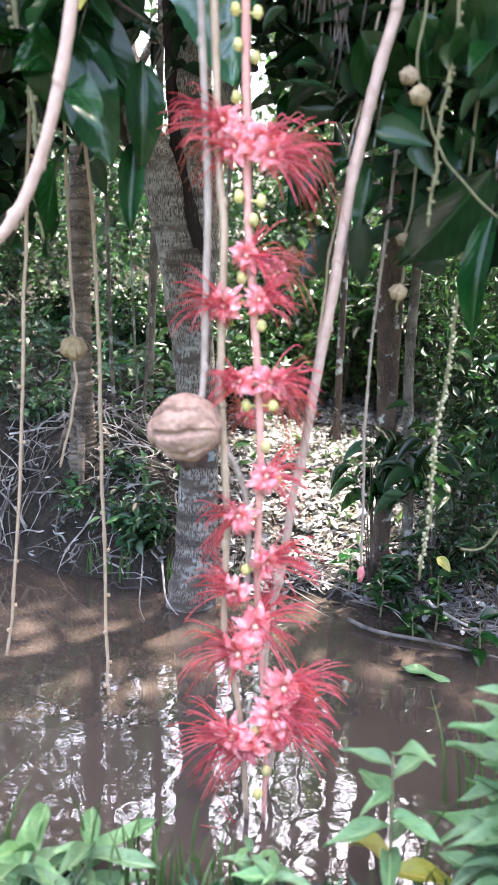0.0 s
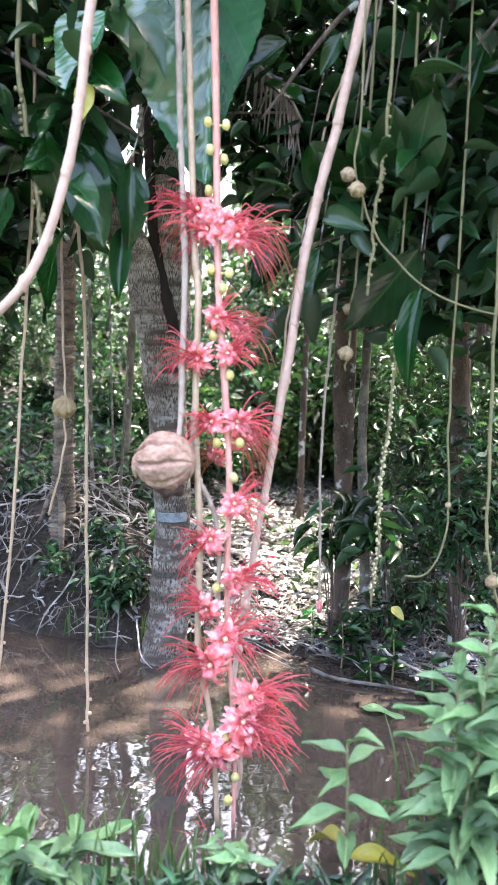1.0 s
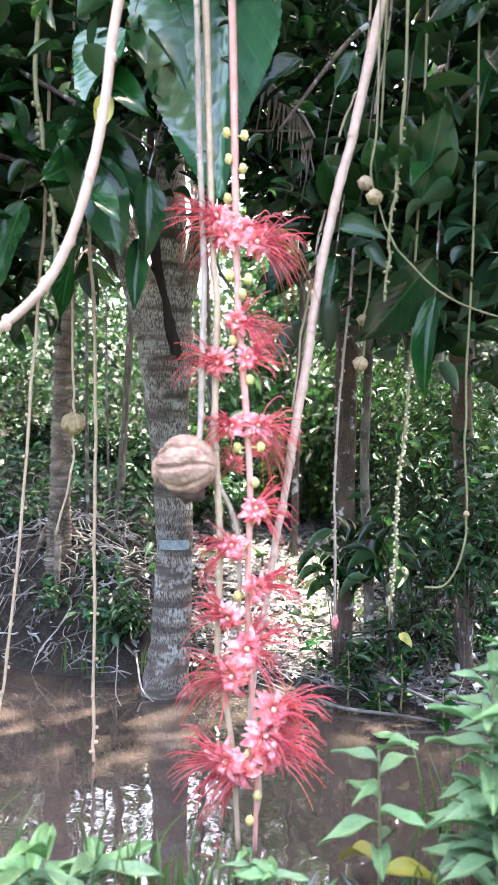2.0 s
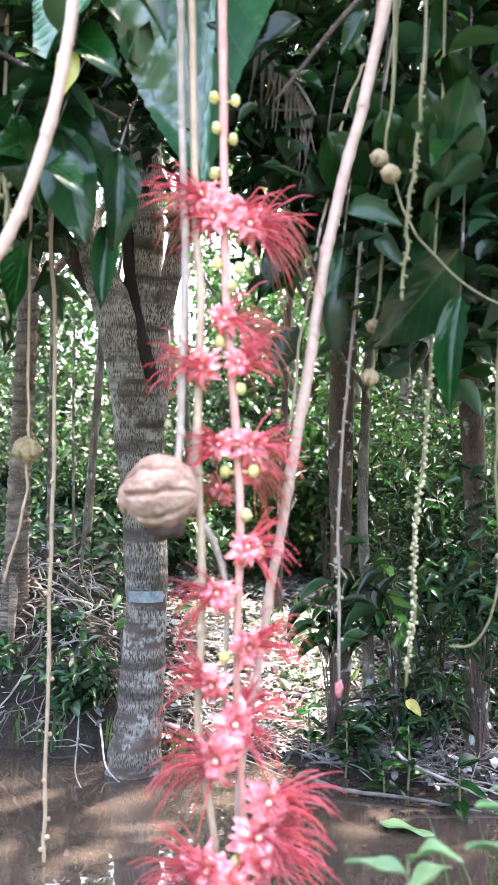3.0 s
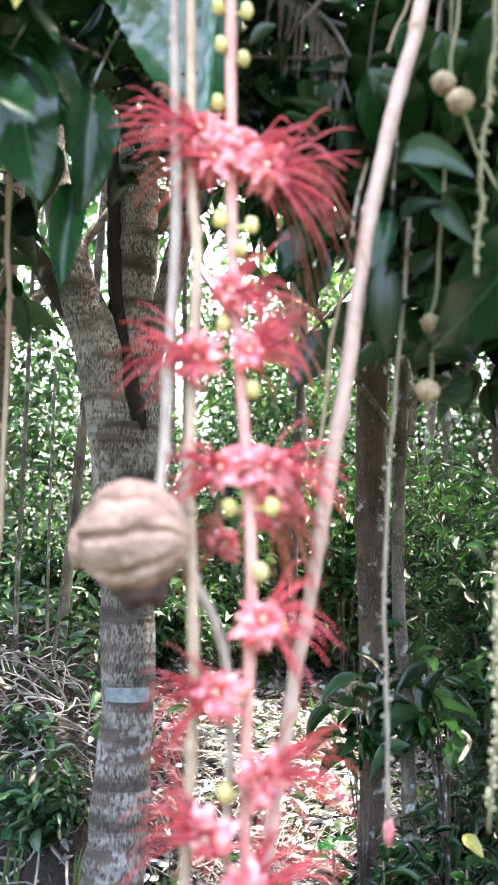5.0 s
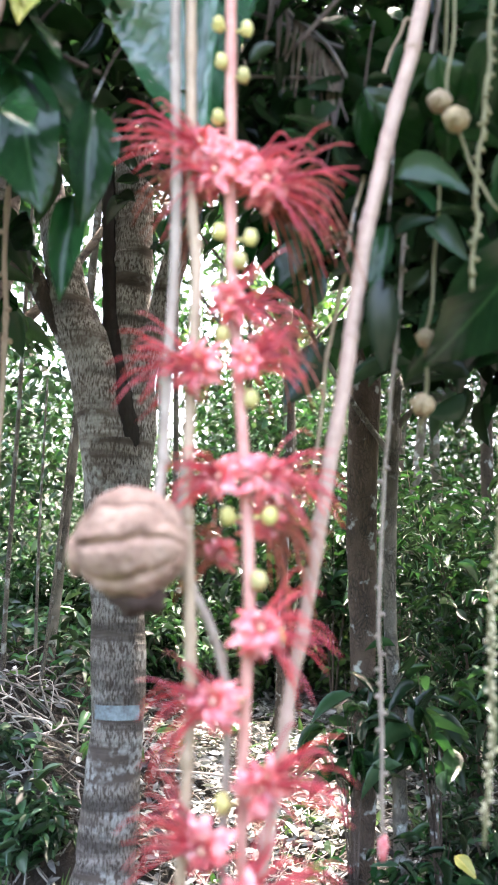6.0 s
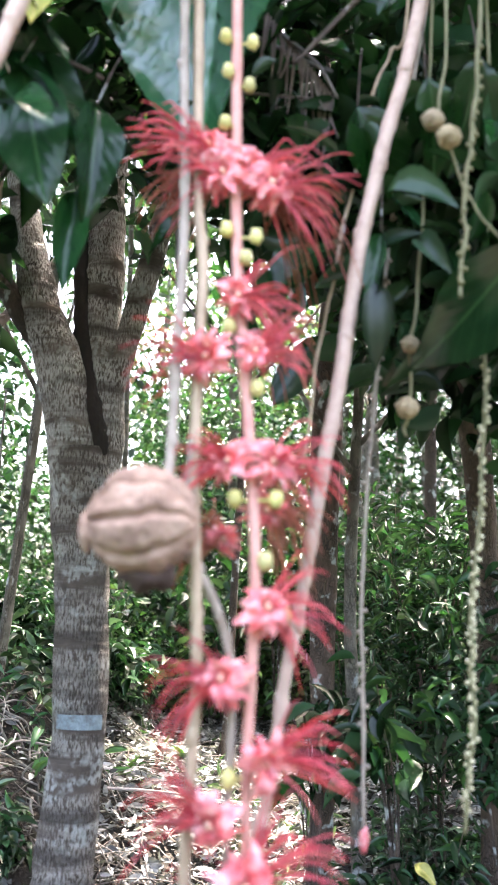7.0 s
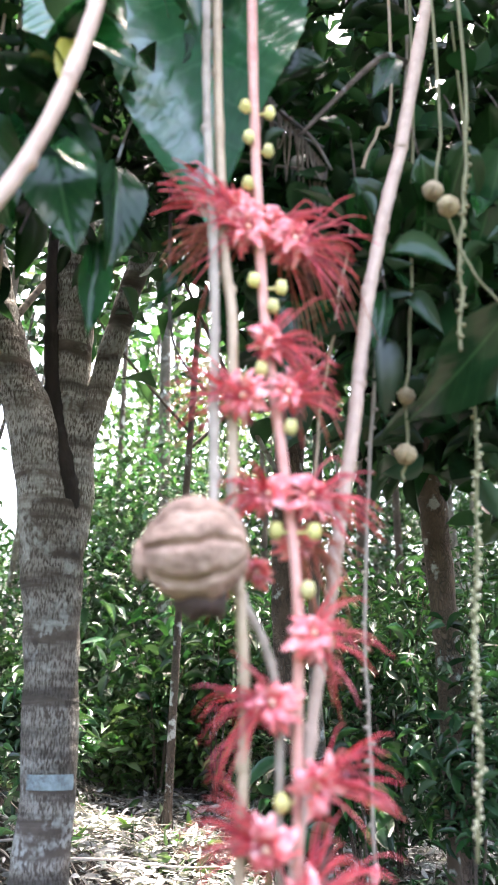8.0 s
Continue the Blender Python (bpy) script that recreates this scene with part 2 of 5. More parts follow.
# in the far wood the dark green also carries shade, the bright one sunlight
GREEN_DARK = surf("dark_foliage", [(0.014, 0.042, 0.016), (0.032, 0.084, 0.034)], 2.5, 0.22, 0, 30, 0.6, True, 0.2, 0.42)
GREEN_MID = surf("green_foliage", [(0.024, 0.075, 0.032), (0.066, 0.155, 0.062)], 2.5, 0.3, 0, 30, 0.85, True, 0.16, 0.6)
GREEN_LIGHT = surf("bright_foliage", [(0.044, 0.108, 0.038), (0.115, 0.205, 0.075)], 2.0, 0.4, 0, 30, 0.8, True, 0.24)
GRASS = surf("grass_blade", [(0.06, 0.15, 0.03), (0.13, 0.25, 0.06)], 5, 0.4, 0, 30, 0.4, True, 0.3)
STEM_PINK = surf("pink_stem", [(0.54, 0.24, 0.20), (0.68, 0.38, 0.31)], 25, 0.55, 0.25, 120)
STEM_TAN = surf("tan_stem", [(0.36, 0.26, 0.17), (0.52, 0.40, 0.28)], 25, 0.6, 0.3, 110)
STEM_PALE = surf("pale_pinkish_stem", [(0.42, 0.285, 0.225), (0.61, 0.45, 0.37)], 22, 0.6, 0.3, 110)
STEM_CREAM = surf("cream_flower_scars", [(0.42, 0.38, 0.22), (0.62, 0.57, 0.38)], 25, 0.6, 0.3, 110)
STEM_GREY = surf("grey_brown_stem", [(0.25, 0.20, 0.16), (0.42, 0.355, 0.29)], 25, 0.7, 0.3, 110)
STEM_GREEN = surf("olive_stem", [(0.13, 0.13, 0.06), (0.24, 0.22, 0.11)], 25, 0.6, 0.3, 110)
PETAL = surf("pink_petal", [(0.80, 0.09, 0.12), (0.90, 0.27, 0.29), (0.96, 0.66, 0.62)], 70, 0.45, 0.2, 90, 0.15, True, 0.25)
STAMEN = surf("crimson_filament", [(0.52, 0.045, 0.065), (0.76, 0.14, 0.16)], 30, 0.45, 0, 30, 0.25, True, 0.2)
STAMEN_OLD = surf("faded_orange_filament", [(0.36, 0.08, 0.055), (0.52, 0.16, 0.10)], 30, 0.5, 0, 30, 0.25, True, 0.2)
BUD = surf("yellow_green_bud", [(0.50, 0.46, 0.13), (0.68, 0.60, 0.26)], 30, 0.5, 0.2, 80, 0.2)
EYE_YELLOW = surf("cream_style", [(0.78, 0.40, 0.28), (0.88, 0.60, 0.44)], 30, 0.5)
NUT = surf("woody_husk", [(0.19, 0.11, 0.08), (0.36, 0.23, 0.17), (0.50, 0.345, 0.265)], 22, 0.9, 1.0, 110, bdist=0.006)
NUT_DARK = surf("dark_husk_base", [(0.03, 0.018, 0.015), (0.085, 0.05, 0.04)], 20, 0.9, 0.6, 80)
POD = surf("tan_young_fruit", [(0.24, 0.175, 0.09), (0.42, 0.33, 0.19)], 30, 0.7, 0.4, 70, 0.2)
DRY_FROND = surf("dry_palm_leaflet", [(0.07, 0.052, 0.04), (0.20, 0.165, 0.14)], 16, 0.8, 0.3, 60, 0.4)
WHITE = surf("white_painted_metal", [(0.7, 0.7, 0.68), (0.82, 0.82, 0.8)], 6, 0.5, 0.1)
MAROON = surf("maroon_panel", [(0.16, 0.05, 0.05), (0.24, 0.08, 0.07)], 5, 0.7, 0.1)


# ---- mesh helpers ----
def mesh_data(name, verts, faces, mat, smooth=True):
    me = bpy.data.meshes.new(name)
    me.from_pydata([tuple(v) for v in verts], [], [tuple(f) for f in faces])
    me.materials.append(mat)
    if smooth:
        me.polygons.foreach_set("use_smooth", [True] * len(me.polygons))
    me.update()
    return me


def part(name, vf, mat, parent=None, label="", smooth=True):
    """One mesh object, under a thing or a part if one is given."""
    ob = new(name, vf if isinstance(vf, bpy.types.Mesh) else mesh_data(name, vf[0], vf[1], mat, smooth))
    ob.parent = parent
    return tagged(ob, label)


def thing(name, at, label, category, group=""):
    ob = new(name)
    ob.empty_display_size = 0.05
    ob.location = at
    return tagged(ob, label, category, group)


def under(parent, ob):
    """Hang ob under parent and keep it where it is in the world."""
    ob.parent = parent
    ob.matrix_parent_inverse = Matrix.Translation(parent.location).inverted()
    return ob


def glide(pts, n):
    """n + 1 points on a smooth curve through pts."""
    p = np.array(pts, float)
    p = np.vstack([2 * p[0] - p[1], p, 2 * p[-1] - p[-2]])
    out = []
    for s in np.linspace(0, len(p) - 3 - 1e-6, n + 1):
        i, u = int(s), s - int(s)
        a, b, c, d = p[i:i + 4]
        out.append(0.5 * (2 * b + (c - a) * u + (2 * a - 5 * b + 4 * c - d) * u * u + (3 * b - a - 3 * c + d) * u ** 3))
    return np.array(out)


def tube(pts, radii, sides=8, steps=24, rough=0.0, seed=0.0, lumps=0.0):
    """A tapered tube along a smooth curve; rough: uneven surface, lumps: swollen nodes."""
    c = glide(pts, steps)
    r = np.interp(np.linspace(0, 1, steps + 1), np.linspace(0, 1, len(radii)), radii)
    t = np.gradient(c, axis=0)
    t /= np.linalg.norm(t, axis=1)[:, None] + 1e-9
    ref = np.array((0.0, 1.0, 0.0)) if abs(t[0][1]) < 0.8 else np.array((1.0, 0, 0))
    verts, faces = [], []
    for i in range(steps + 1):
        u = np.cross(t[i], ref)
        u /= np.linalg.norm(u) + 1e-9
        v = np.cross(t[i], u)
        k = 1 + lumps * max(0.0, noise.noise(Vector((i * 0.9, seed, 3.1)))) * 2
        for j in range(sides):
            a = 2 * math.pi * j / sides
            d = math.cos(a) * u + math.sin(a) * v
            q = r[i] * k
            if rough:
                q *= 1 + rough * noise.noise(Vector(c[i] * 3.0 / max(0.12, r[i] * 6) + d * 1.3) + Vector((seed, 0, 0)))
            verts.append(c[i] + d * q)
    for i in range(steps):
        for j in range(sides):
            a, b = i * sides + j, i * sides + (j + 1) % sides
            faces.append((a, b, b + sides, a + sides))
    faces.append(tuple(range(sides))[::-1])
    faces.append(tuple(steps * sides + j for j in range(sides)))
    return verts, faces


def merge(*sets):
    verts, faces = [], []
    for v, f in sets:
        k = len(verts)
        verts.extend(v)
        faces.extend(tuple(i + k for i in q) for q in f)
    return verts, faces


def ball(at, rx, ry=None, rz=None, seg=10, rings=7, rough=0.0, seed=0.0):
    ry, rz = ry or rx, rz or rx
    verts, faces = [], []
    for i in range(rings + 1):
        a = math.pi * i / rings
        for j in range(seg):
            b = 2 * math.pi * j / seg
            d = Vector((math.sin(a) * math.cos(b), math.sin(a) * math.sin(b), math.cos(a)))
            k = 1 + rough * noise.noise(d * 2 + Vector((seed, 0, 0)))
            verts.append((at[0] + d.x * rx * k, at[1] + d.y * ry * k, at[2] + d.z * rz * k))
    for i in range(rings):
        for j in range(seg):
            a, b = i * seg + j, i * seg + (j + 1) % seg
            faces.append((a, a + seg, b + seg, b))
    return verts, faces


def leaf_blade(name, mat, fold=0.25, droop=0.3, wavy=0.04, seed=0, full=1.0, across=6, along=12, puff=0.0, teeth=0.0):
    """A leaf of unit length along +y and unit width, folded at the midrib, drooping and wavy, with a short stalk and some thickness."""
    rs = random.Random(seed)
    ph = rs.uniform(0, 6)
    verts, faces = [], []
    for layer in (0, -0.006):
        for i in range(along + 1):
            s = i / along
            w = 0.5 * (math.sin(math.pi * min(1, s ** 0.85)) ** 0.75 * full + 0.02) * (1 - 0.25 * s ** 6) * (1 + teeth * (0.5 - (s * 26) % 1))
            for j in range(across + 1):
                x = (2 * j / across - 1)
                z = fold * abs(x) * w * 0.9 - droop * s * s * 0.5 + wavy * math.sin(9 * s + ph + 2 * x) * abs(x) + 0.05 * math.sin(3 * s + ph) + puff * math.sin(52 * (s - 0.4 * abs(x) * w * 2)) * min(1, abs(x) * 4) * (1 - abs(x) ** 4)
                verts.append((x * w, s, z + layer))
    n1 = (along + 1) * (across + 1)
    for lay, o in ((0, 0), (1, n1)):
        for i in range(along):
            for j in range(across):
                q = (o + i * (across + 1) + j, o + i * (across + 1) + j + 1, o + (i + 1) * (across + 1) + j + 1, o + (i + 1) * (across + 1) + j)
                faces.append(q if lay == 0 else q[::-1])
    return mesh_data(name, verts, faces, mat)


def leaf_matrix(base, tip, width, facing):
    """The pose of a unit leaf from base to tip, its upper face towards facing."""
    b, y = Vector(base), Vector(tip) - Vector(base)
    ln = y.length
    y.normalize()
    x = y.cross(Vector(facing)).normalized()
    z = x.cross(y)
    m = Matrix((x, y, z)).transposed().to_4x4()
    return Matrix.Translation(b) @ m @ Matrix.Diagonal((width, ln, ln, 1))


def leaf_shape(rows):
    """A unit leaf for masses: rows stations along it, three points across, folded and drooping."""
    v = []
    for i in range(rows + 1):
        t = i / rows
        w = 0.5 * max(0.03, math.sin(math.pi * t ** 0.85) ** 0.8)
        for x in (-1, 0, 1):
            v.append((x * w, t, 0.16 * abs(x) * w * 2 - 0.16 * t * t))
    q = []
    for i in range(rows):
        for j in (0, 1):
            k = i * 3 + j
            q += [(k, k + 1, k + 4), (k, k + 4, k + 3)]
    return np.array(v), np.array(q)


SHAPES = {"fine": leaf_shape(6), "mid": leaf_shape(4), "far": leaf_shape(2)}


def leaf_mass(name, cen, size, mat, rng, slim=0.45, flat=0.5, parent=None, up=(0, 0, 1), shape="mid", curl=(0.3, 2.2)):
    """Many small folded leaves in one mesh."""
    n = len(cen)
    d = rng.normal(size=(n, 3))
    d[:, 2] = d[:, 2] * (1 - flat) - 0.35 * (1 - flat)
    d /= np.linalg.norm(d, axis=1)[:, None]
    nn = rng.normal(size=(n, 3)) * 0.55 + np.array(up)
    x = np.cross(d, nn)
    x /= np.linalg.norm(x, axis=1)[:, None] + 1e-9
    z = np.cross(x, d)
    ln = size * rng.uniform(0.55, 1.45, n)
    w = ln * slim * rng.uniform(0.75, 1.3, n)
    sv, sf = SHAPES[shape]
    bend = rng.uniform(curl[0], curl[1], n)
    v = (cen[:, None, :] + x[:, None, :] * (w[:, None] * sv[None, :, 0])[:, :, None] + d[:, None, :] * (ln[:, None] * sv[None, :, 1])[:, :, None]
         + z[:, None, :] * (ln[:, None] * bend[:, None] * sv[None, :, 2])[:, :, None]).reshape(-1, 3)
    f = (np.arange(n)[:, None, None] * len(sv) + sf[None]).reshape(-1, 3)
    me = bpy.data.meshes.new(name)
    me.vertices.add(len(v))
    me.vertices.foreach_set("co", v.astype(np.float32).ravel())
    me.loops.add(f.size)
    me.loops.foreach_set("vertex_index", f.astype(np.int32).ravel())
    me.polygons.add(len(f))
    me.polygons.foreach_set("loop_start", np.arange(0, f.size, 3, dtype=np.int32))
    me.polygons.foreach_set("use_smooth", np.ones(len(f), dtype=bool))
    me.materials.append(mat)
    me.update(calc_edges=True)
    ob = new(name, me)
    ob.parent = parent
    return ob


# ---- ground, water ----
def shore(x):
    """y of the far water's edge at x."""
    return 4.62 - 0.2 * (1 + np.tanh((x - 0.6) * 2.0)) + 0.06 * np.sin(x * 3.3 + 0.6) + 0.12 * (1 + np.tanh(-(x + 1.1) * 2)) + 0.025 * np.sin(x * 11.0)


def near_shore(x):
    return 2.44 + 0.06 * np.sin(x * 3.1) + 0.04 * np.sin(x * 7.3)


def height(x, y):
    """The ground's height: the near bank, the creek's bed, the far bank and the wood's floor."""
    s = y - shore(x)
    left = 1 / (1 + np.exp(np.clip((x + 0.55) * 5, -30, 30)))
    bank = (0.22 + 0.66 * left) * (1 - np.exp(-np.maximum(s, 0) * (2.6 + 1.2 * left))) * 1.05
    far = bank + 0.11 * np.maximum(s - 0.3, 0) / (1 + 0.07 * np.maximum(s, 0))
    bumps = 0.035 * np.sin(x * 5.1 + y * 2.2) * np.sin(y * 4.3 - x * 1.7) + 0.018 * np.sin(x * 13 + 1) * np.sin(y * 11)
    q = near_shore(x) - y
    near = 0.10 * (1 - np.exp(-np.maximum(q, 0) * 5)) + 0.05 * np.maximum(q, 0)
    near = np.minimum(near, 0.5)
    bed = -0.5 * np.clip(np.minimum(-s, -q) * 1.2, 0, 1)
    return np.where(s > 0, far + bumps * np.clip(s * 3, 0, 1), np.where(q > 0, near + bumps * 0.4 * np.clip(q * 3, 0, 1), bed))


def axis(lo, hi, fine_lo, fine_hi, step):
    mid = np.arange(fine_lo, fine_hi, step)
    a = fine_lo - np.geomspace(step * 2, fine_lo - lo, 22)[::-1]
    b = fine_hi + np.geomspace(step * 2, hi - fine_hi, 22)
    return np.concatenate([a, mid, b])


gx, gy = axis(-320, 320, -3.2, 3.2, 0.06), axis(-320, 320, 0.8, 10.0, 0.06)
XX, YY = np.meshgrid(gx, gy)
ZZ = height(XX, YY)
gv = np.stack([XX, YY, ZZ], -1).reshape(-1, 3)
nx = len(gx)
gf = [(r * nx + c, r * nx + c + 1, (r + 1) * nx + c + 1, (r + 1) * nx + c) for r in range(len(gy) - 1) for c in range(nx - 1)]
ground = part("ground", (gv, gf), SOIL)
tagged(ground, "dark brown woodland soil with muddy creek banks", "ground", kind="structure")
wx, wy = np.linspace(-60, 60, 61), np.linspace(0.9, 6.2, 20)
wv = [(x, y, 0.0) for y in wy for x in wx]
wf = [(r * 61 + c, r * 61 + c + 1, r * 61 + c + 62, r * 61 + c + 61) for r in range(19) for c in range(60)]
water = part("water", (wv, wf), WATER)
tagged(water, "still muddy brown creek water with bright reflections", "creek", kind="structure")


def on_ground(x, y):
    return float(height(np.array(float(x)), np.array(float(y))))


# ---- the forked tree on the bank ----
tree = thing("forked_tree", (-0.57, 4.5, -0.05), "grey fissured forked tree trunk with blue paint mark by the creek", "tree")
TRUNK_SKIN = tube([(-0.49, 4.45, -0.35), (-0.455, 4.45, 0.0), (-0.425, 4.45, 0.33), (-0.415, 4.45, 0.82), (-0.43, 4.45, 1.15), (-0.465, 4.45, 1.58), (-0.49, 4.45, 1.8)], [0.16, 0.128, 0.106, 0.096, 0.098, 0.112, 0.115], 32, 150, 0.13, 1.0)
trunk = under(tree, part("trunk", TRUNK_SKIN, BARK_TRUNK_SHADED))
under(tree, part("limb", tube([(-0.475, 4.44, 1.55), (-0.515, 4.44, 1.8), (-0.592, 4.44, 2.12), (-0.682, 4.45, 2.33), (-0.733, 4.46, 2.52), (-0.78, 4.48, 2.7), (-0.86, 4.55, 3.1), (-1.0, 4.7, 4.2), (-1.1, 4.8, 5.2)], [0.09, 0.1, 0.095, 0.082, 0.07, 0.062, 0.054, 0.045, 0.035], 24, 90, 0.13, 2.0), BARK_MAIN))
under(tree, part("limb", tube([(-0.43, 4.48, 1.5), (-0.405, 4.49, 1.86), (-0.442, 4.5, 2.19), (-0.462, 4.52, 2.47), (-0.47, 4.54, 2.76), (-0.485, 4.56, 3.13), (-0.47, 4.6, 3.8), (-0.4, 4.7, 5.2)], [0.07, 0.076, 0.08, 0.084, 0.08, 0.074, 0.06, 0.04], 24, 90, 0.14, 3.0), BARK_MAIN))
under(tree, part("limb", tube([(-0.42, 4.5, 1.86), (-0.372, 4.47, 2.12), (-0.315, 4.46, 2.4), (-0.235, 4.45, 2.77), (-0.155, 4.45, 3.06), (-0.075, 4.46, 3.42), (-0.02, 4.48, 3.9), (0.15, 4.6, 5.0)], [0.04, 0.046, 0.048, 0.05, 0.046, 0.04, 0.034, 0.03], 18, 70, 0.14, 4.0), BARK_MAIN, label="steep limb with brown patches"))
under(tree, part("limb", tube([(-0.66, 4.45, 2.2), (-0.74, 4.44, 2.3), (-0.86, 4.43, 2.475), (-1.0, 4.42, 2.62), (-1.14, 4.4, 2.73), (-1.5, 4.4, 3.2)], [0.05, 0.044, 0.04, 0.036, 0.03, 0.02], 14, 40, 0.12, 5.0), BARK_DARK))
# near-black uneven tube that fills the cleft between the two limbs
under(tree, part("cleft", tube([(-0.58, 4.5, 3.1), (-0.572, 4.5, 2.855), (-0.556, 4.48, 2.616), (-0.534, 4.46, 2.383), (-0.49, 4.435, 2.108), (-0.437, 4.405, 1.906), (-0.405, 4.425, 1.76), (-0.40, 4.48, 1.64)], [0.018, 0.024, 0.026, 0.03, 0.034, 0.036, 0.03, 0.012], 12, 70, 0.3, 6.0, 0.1), CLEFT_DARK, label="near-black strip in the cleft between the two limbs"))
rows_in = [i for i in range(151) if 0.775 < TRUNK_SKIN[0][i * 32][2] < 0.845]
mid = sum((np.array(v) for v in TRUNK_SKIN[0][rows_in[0] * 32:rows_in[0] * 32 + 32])) / 32
cols = sorted((j for j in range(32) if TRUNK_SKIN[0][rows_in[0] * 32 + j][1] < mid[1] - 0.055), key=lambda j: TRUNK_SKIN[0][rows_in[0] * 32 + j][0])
pv = []
for i in rows_in:
    for j in cols:
        q = np.array(TRUNK_SKIN[0][i * 32 + j])
        d = q - mid
        d[2] = 0
        pv.append(tuple(q + d / np.linalg.norm(d) * 0.003))
nc = len(cols)
pf = [(i * nc + j, i * nc + j + 1, i * nc + j + nc + 1, i * nc + j + nc) for i in range(len(rows_in) - 1) for j in range(nc - 1)]
under(tree, part("paint_patch", (pv, pf), PAINT, label="faded pale blue paint patch"))


def simple_tree(name, pts, radii, mat, label, sides=14, steps=40, rough=0.1, seed=0.0, limbs=2):
    x, y, z = pts[0]
    ob = thing(name, (x, y, z), label, "tree", "")
    under(ob, part("trunk", tube([(x, y, z - 0.25)] + list(pts), [radii[0] * 1.25] + list(radii), sides, steps, rough, seed), mat))
    for k in range(limbs):
        q, a, r = Vector(pts[-2]), seed + k * 2.6, radii[-2] * 0.55
        d = Vector((math.cos(a), math.sin(a) * 0.6, 1.1))
        under(ob, part("limb", tube([q + Vector((0, 0, 0.12 * k)), q + d * 0.35 + Vector((0, 0, 0.12 * k)), q + d * 0.9 + Vector((0, 0, 0.2))], [r, r * 0.8, r * 0.5], 8, 14, 0.1, seed + k), mat))
    for k in range(3 if limbs else 0):
        a = seed * 0.7 + k * 2.1
        e = (x + math.cos(a) * radii[0] * 2.2, y + math.sin(a) * radii[0] * 2.2)
        under(ob, part("root", tube([(x, y, z + radii[0] * 1.2), ((x + e[0]) / 2, (y + e[1]) / 2, z + radii[0] * 0.3), (e[0], e[1], on_ground(*e) - 0.03)], [radii[0] * 0.45, radii[0] * 0.32, radii[0] * 0.12], 8, 10, 0.1, a), mat))
    return ob


SCARS = [r * (0.93 + 0.15 * (k % 7) / 6) for k, r in enumerate(np.interp(np.linspace(0, 1, 300), (0, 0.1, 0.25, 0.5, 1), (0.09, 0.078, 0.066, 0.06, 0.052)))]
simple_tree("ringed_trunk_tree", [(-1.19, 5.05, 0.75), (-1.18, 5.02, 1.0), (-1.165, 5.0, 1.63), (-1.15, 5.0, 2.3), (-1.12, 5.1, 4.8)], SCARS, BARK_PALM, "brown ringed slender tree trunk on the stick-covered bank", 22, 300, 0.2, 7)
simple_tree("dark_trunk_tree", [(0.52, 4.75, 0.2), (0.53, 4.72, 0.6), (0.515, 4.72, 1.05), (0.505, 4.7, 1.6), (0.52, 4.7, 2.3), (0.56, 4.72, 2.9), (0.62, 4.8, 4.6)], [0.05, 0.046, 0.052, 0.062, 0.068, 0.062, 0.045], BARK_RED, "slender dark brown tree trunk amid leafy undergrowth", 16, 50, 0.14, 9)
simple_tree("mottled_sapling", [(0.655, 4.62, 0.18), (0.64, 4.62, 0.7), (0.61, 4.64, 1.2), (0.625, 4.66, 1.8), (0.68, 4.7, 2.9)], [0.03, 0.028, 0.026, 0.024, 0.02], BARK_SLIM, "thin mottled pale sapling beside the dark trunk", 10, 40, 0.14, 10)
simple_tree("dark_trunk_tree", [(1.14, 4.5, 0.2), (1.13, 4.47, 0.9), (1.10, 4.45, 1.5), (1.06, 4.45, 2.1), (1.03, 4.45, 2.6), (0.98, 4.5, 4.6)], [0.055, 0.052, 0.054, 0.062, 0.056, 0.045], BARK_RED, "reddish dark brown trunk in dense bushes", 16, 50, 0.16, 12)
simple_tree("pale_sapling", [(0.26, 6.5, 0.5), (0.27, 6.5, 1.3), (0.30, 6.5, 2.7), (0.38, 6.5, 5.0)], [0.026, 0.024, 0.022, 0.018], BARK_DARK, "straight dark young tree behind the flowers", 12, 40, 0.1, 13)
for pts, r in (([(-1.07, 5.3, 0.85), (-1.08, 5.3, 1.13), (-1.09, 5.3, 2.0), (-1.10, 5.3, 2.79), (-1.1, 5.3, 3.6)], 0.013), ([(-0.89, 5.3, 0.8), (-0.877, 5.3, 1.0), (-0.848, 5.3, 1.53), (-0.83, 5.35, 2.1)], 0.01), ([(-0.97, 5.5, 0.85), (-0.985, 5.5, 1.2), (-1.0, 5.5, 1.7), (-1.01, 5.5, 2.3)], 0.009)):
    simple_tree("slim_sapling", pts, [r, r * 0.9, r * 0.8, r * 0.6], BARK_SLIM, "very thin pale straight sapling on the bank", 8, 30, 0.1, 15 + r * 100, 0)
simple_tree("pale_sapling", [(-0.93, 5.6, 0.8), (-0.90, 5.6, 1.4), (-0.86, 5.6, 2.2), (-0.82, 5.6, 3.4)], [0.03, 0.026, 0.025, 0.02], BARK_SLIM, "thin pale sapling with light leaves on the bank", 10, 40, 0.1, 14)
rng = np.random.default_rng(5)
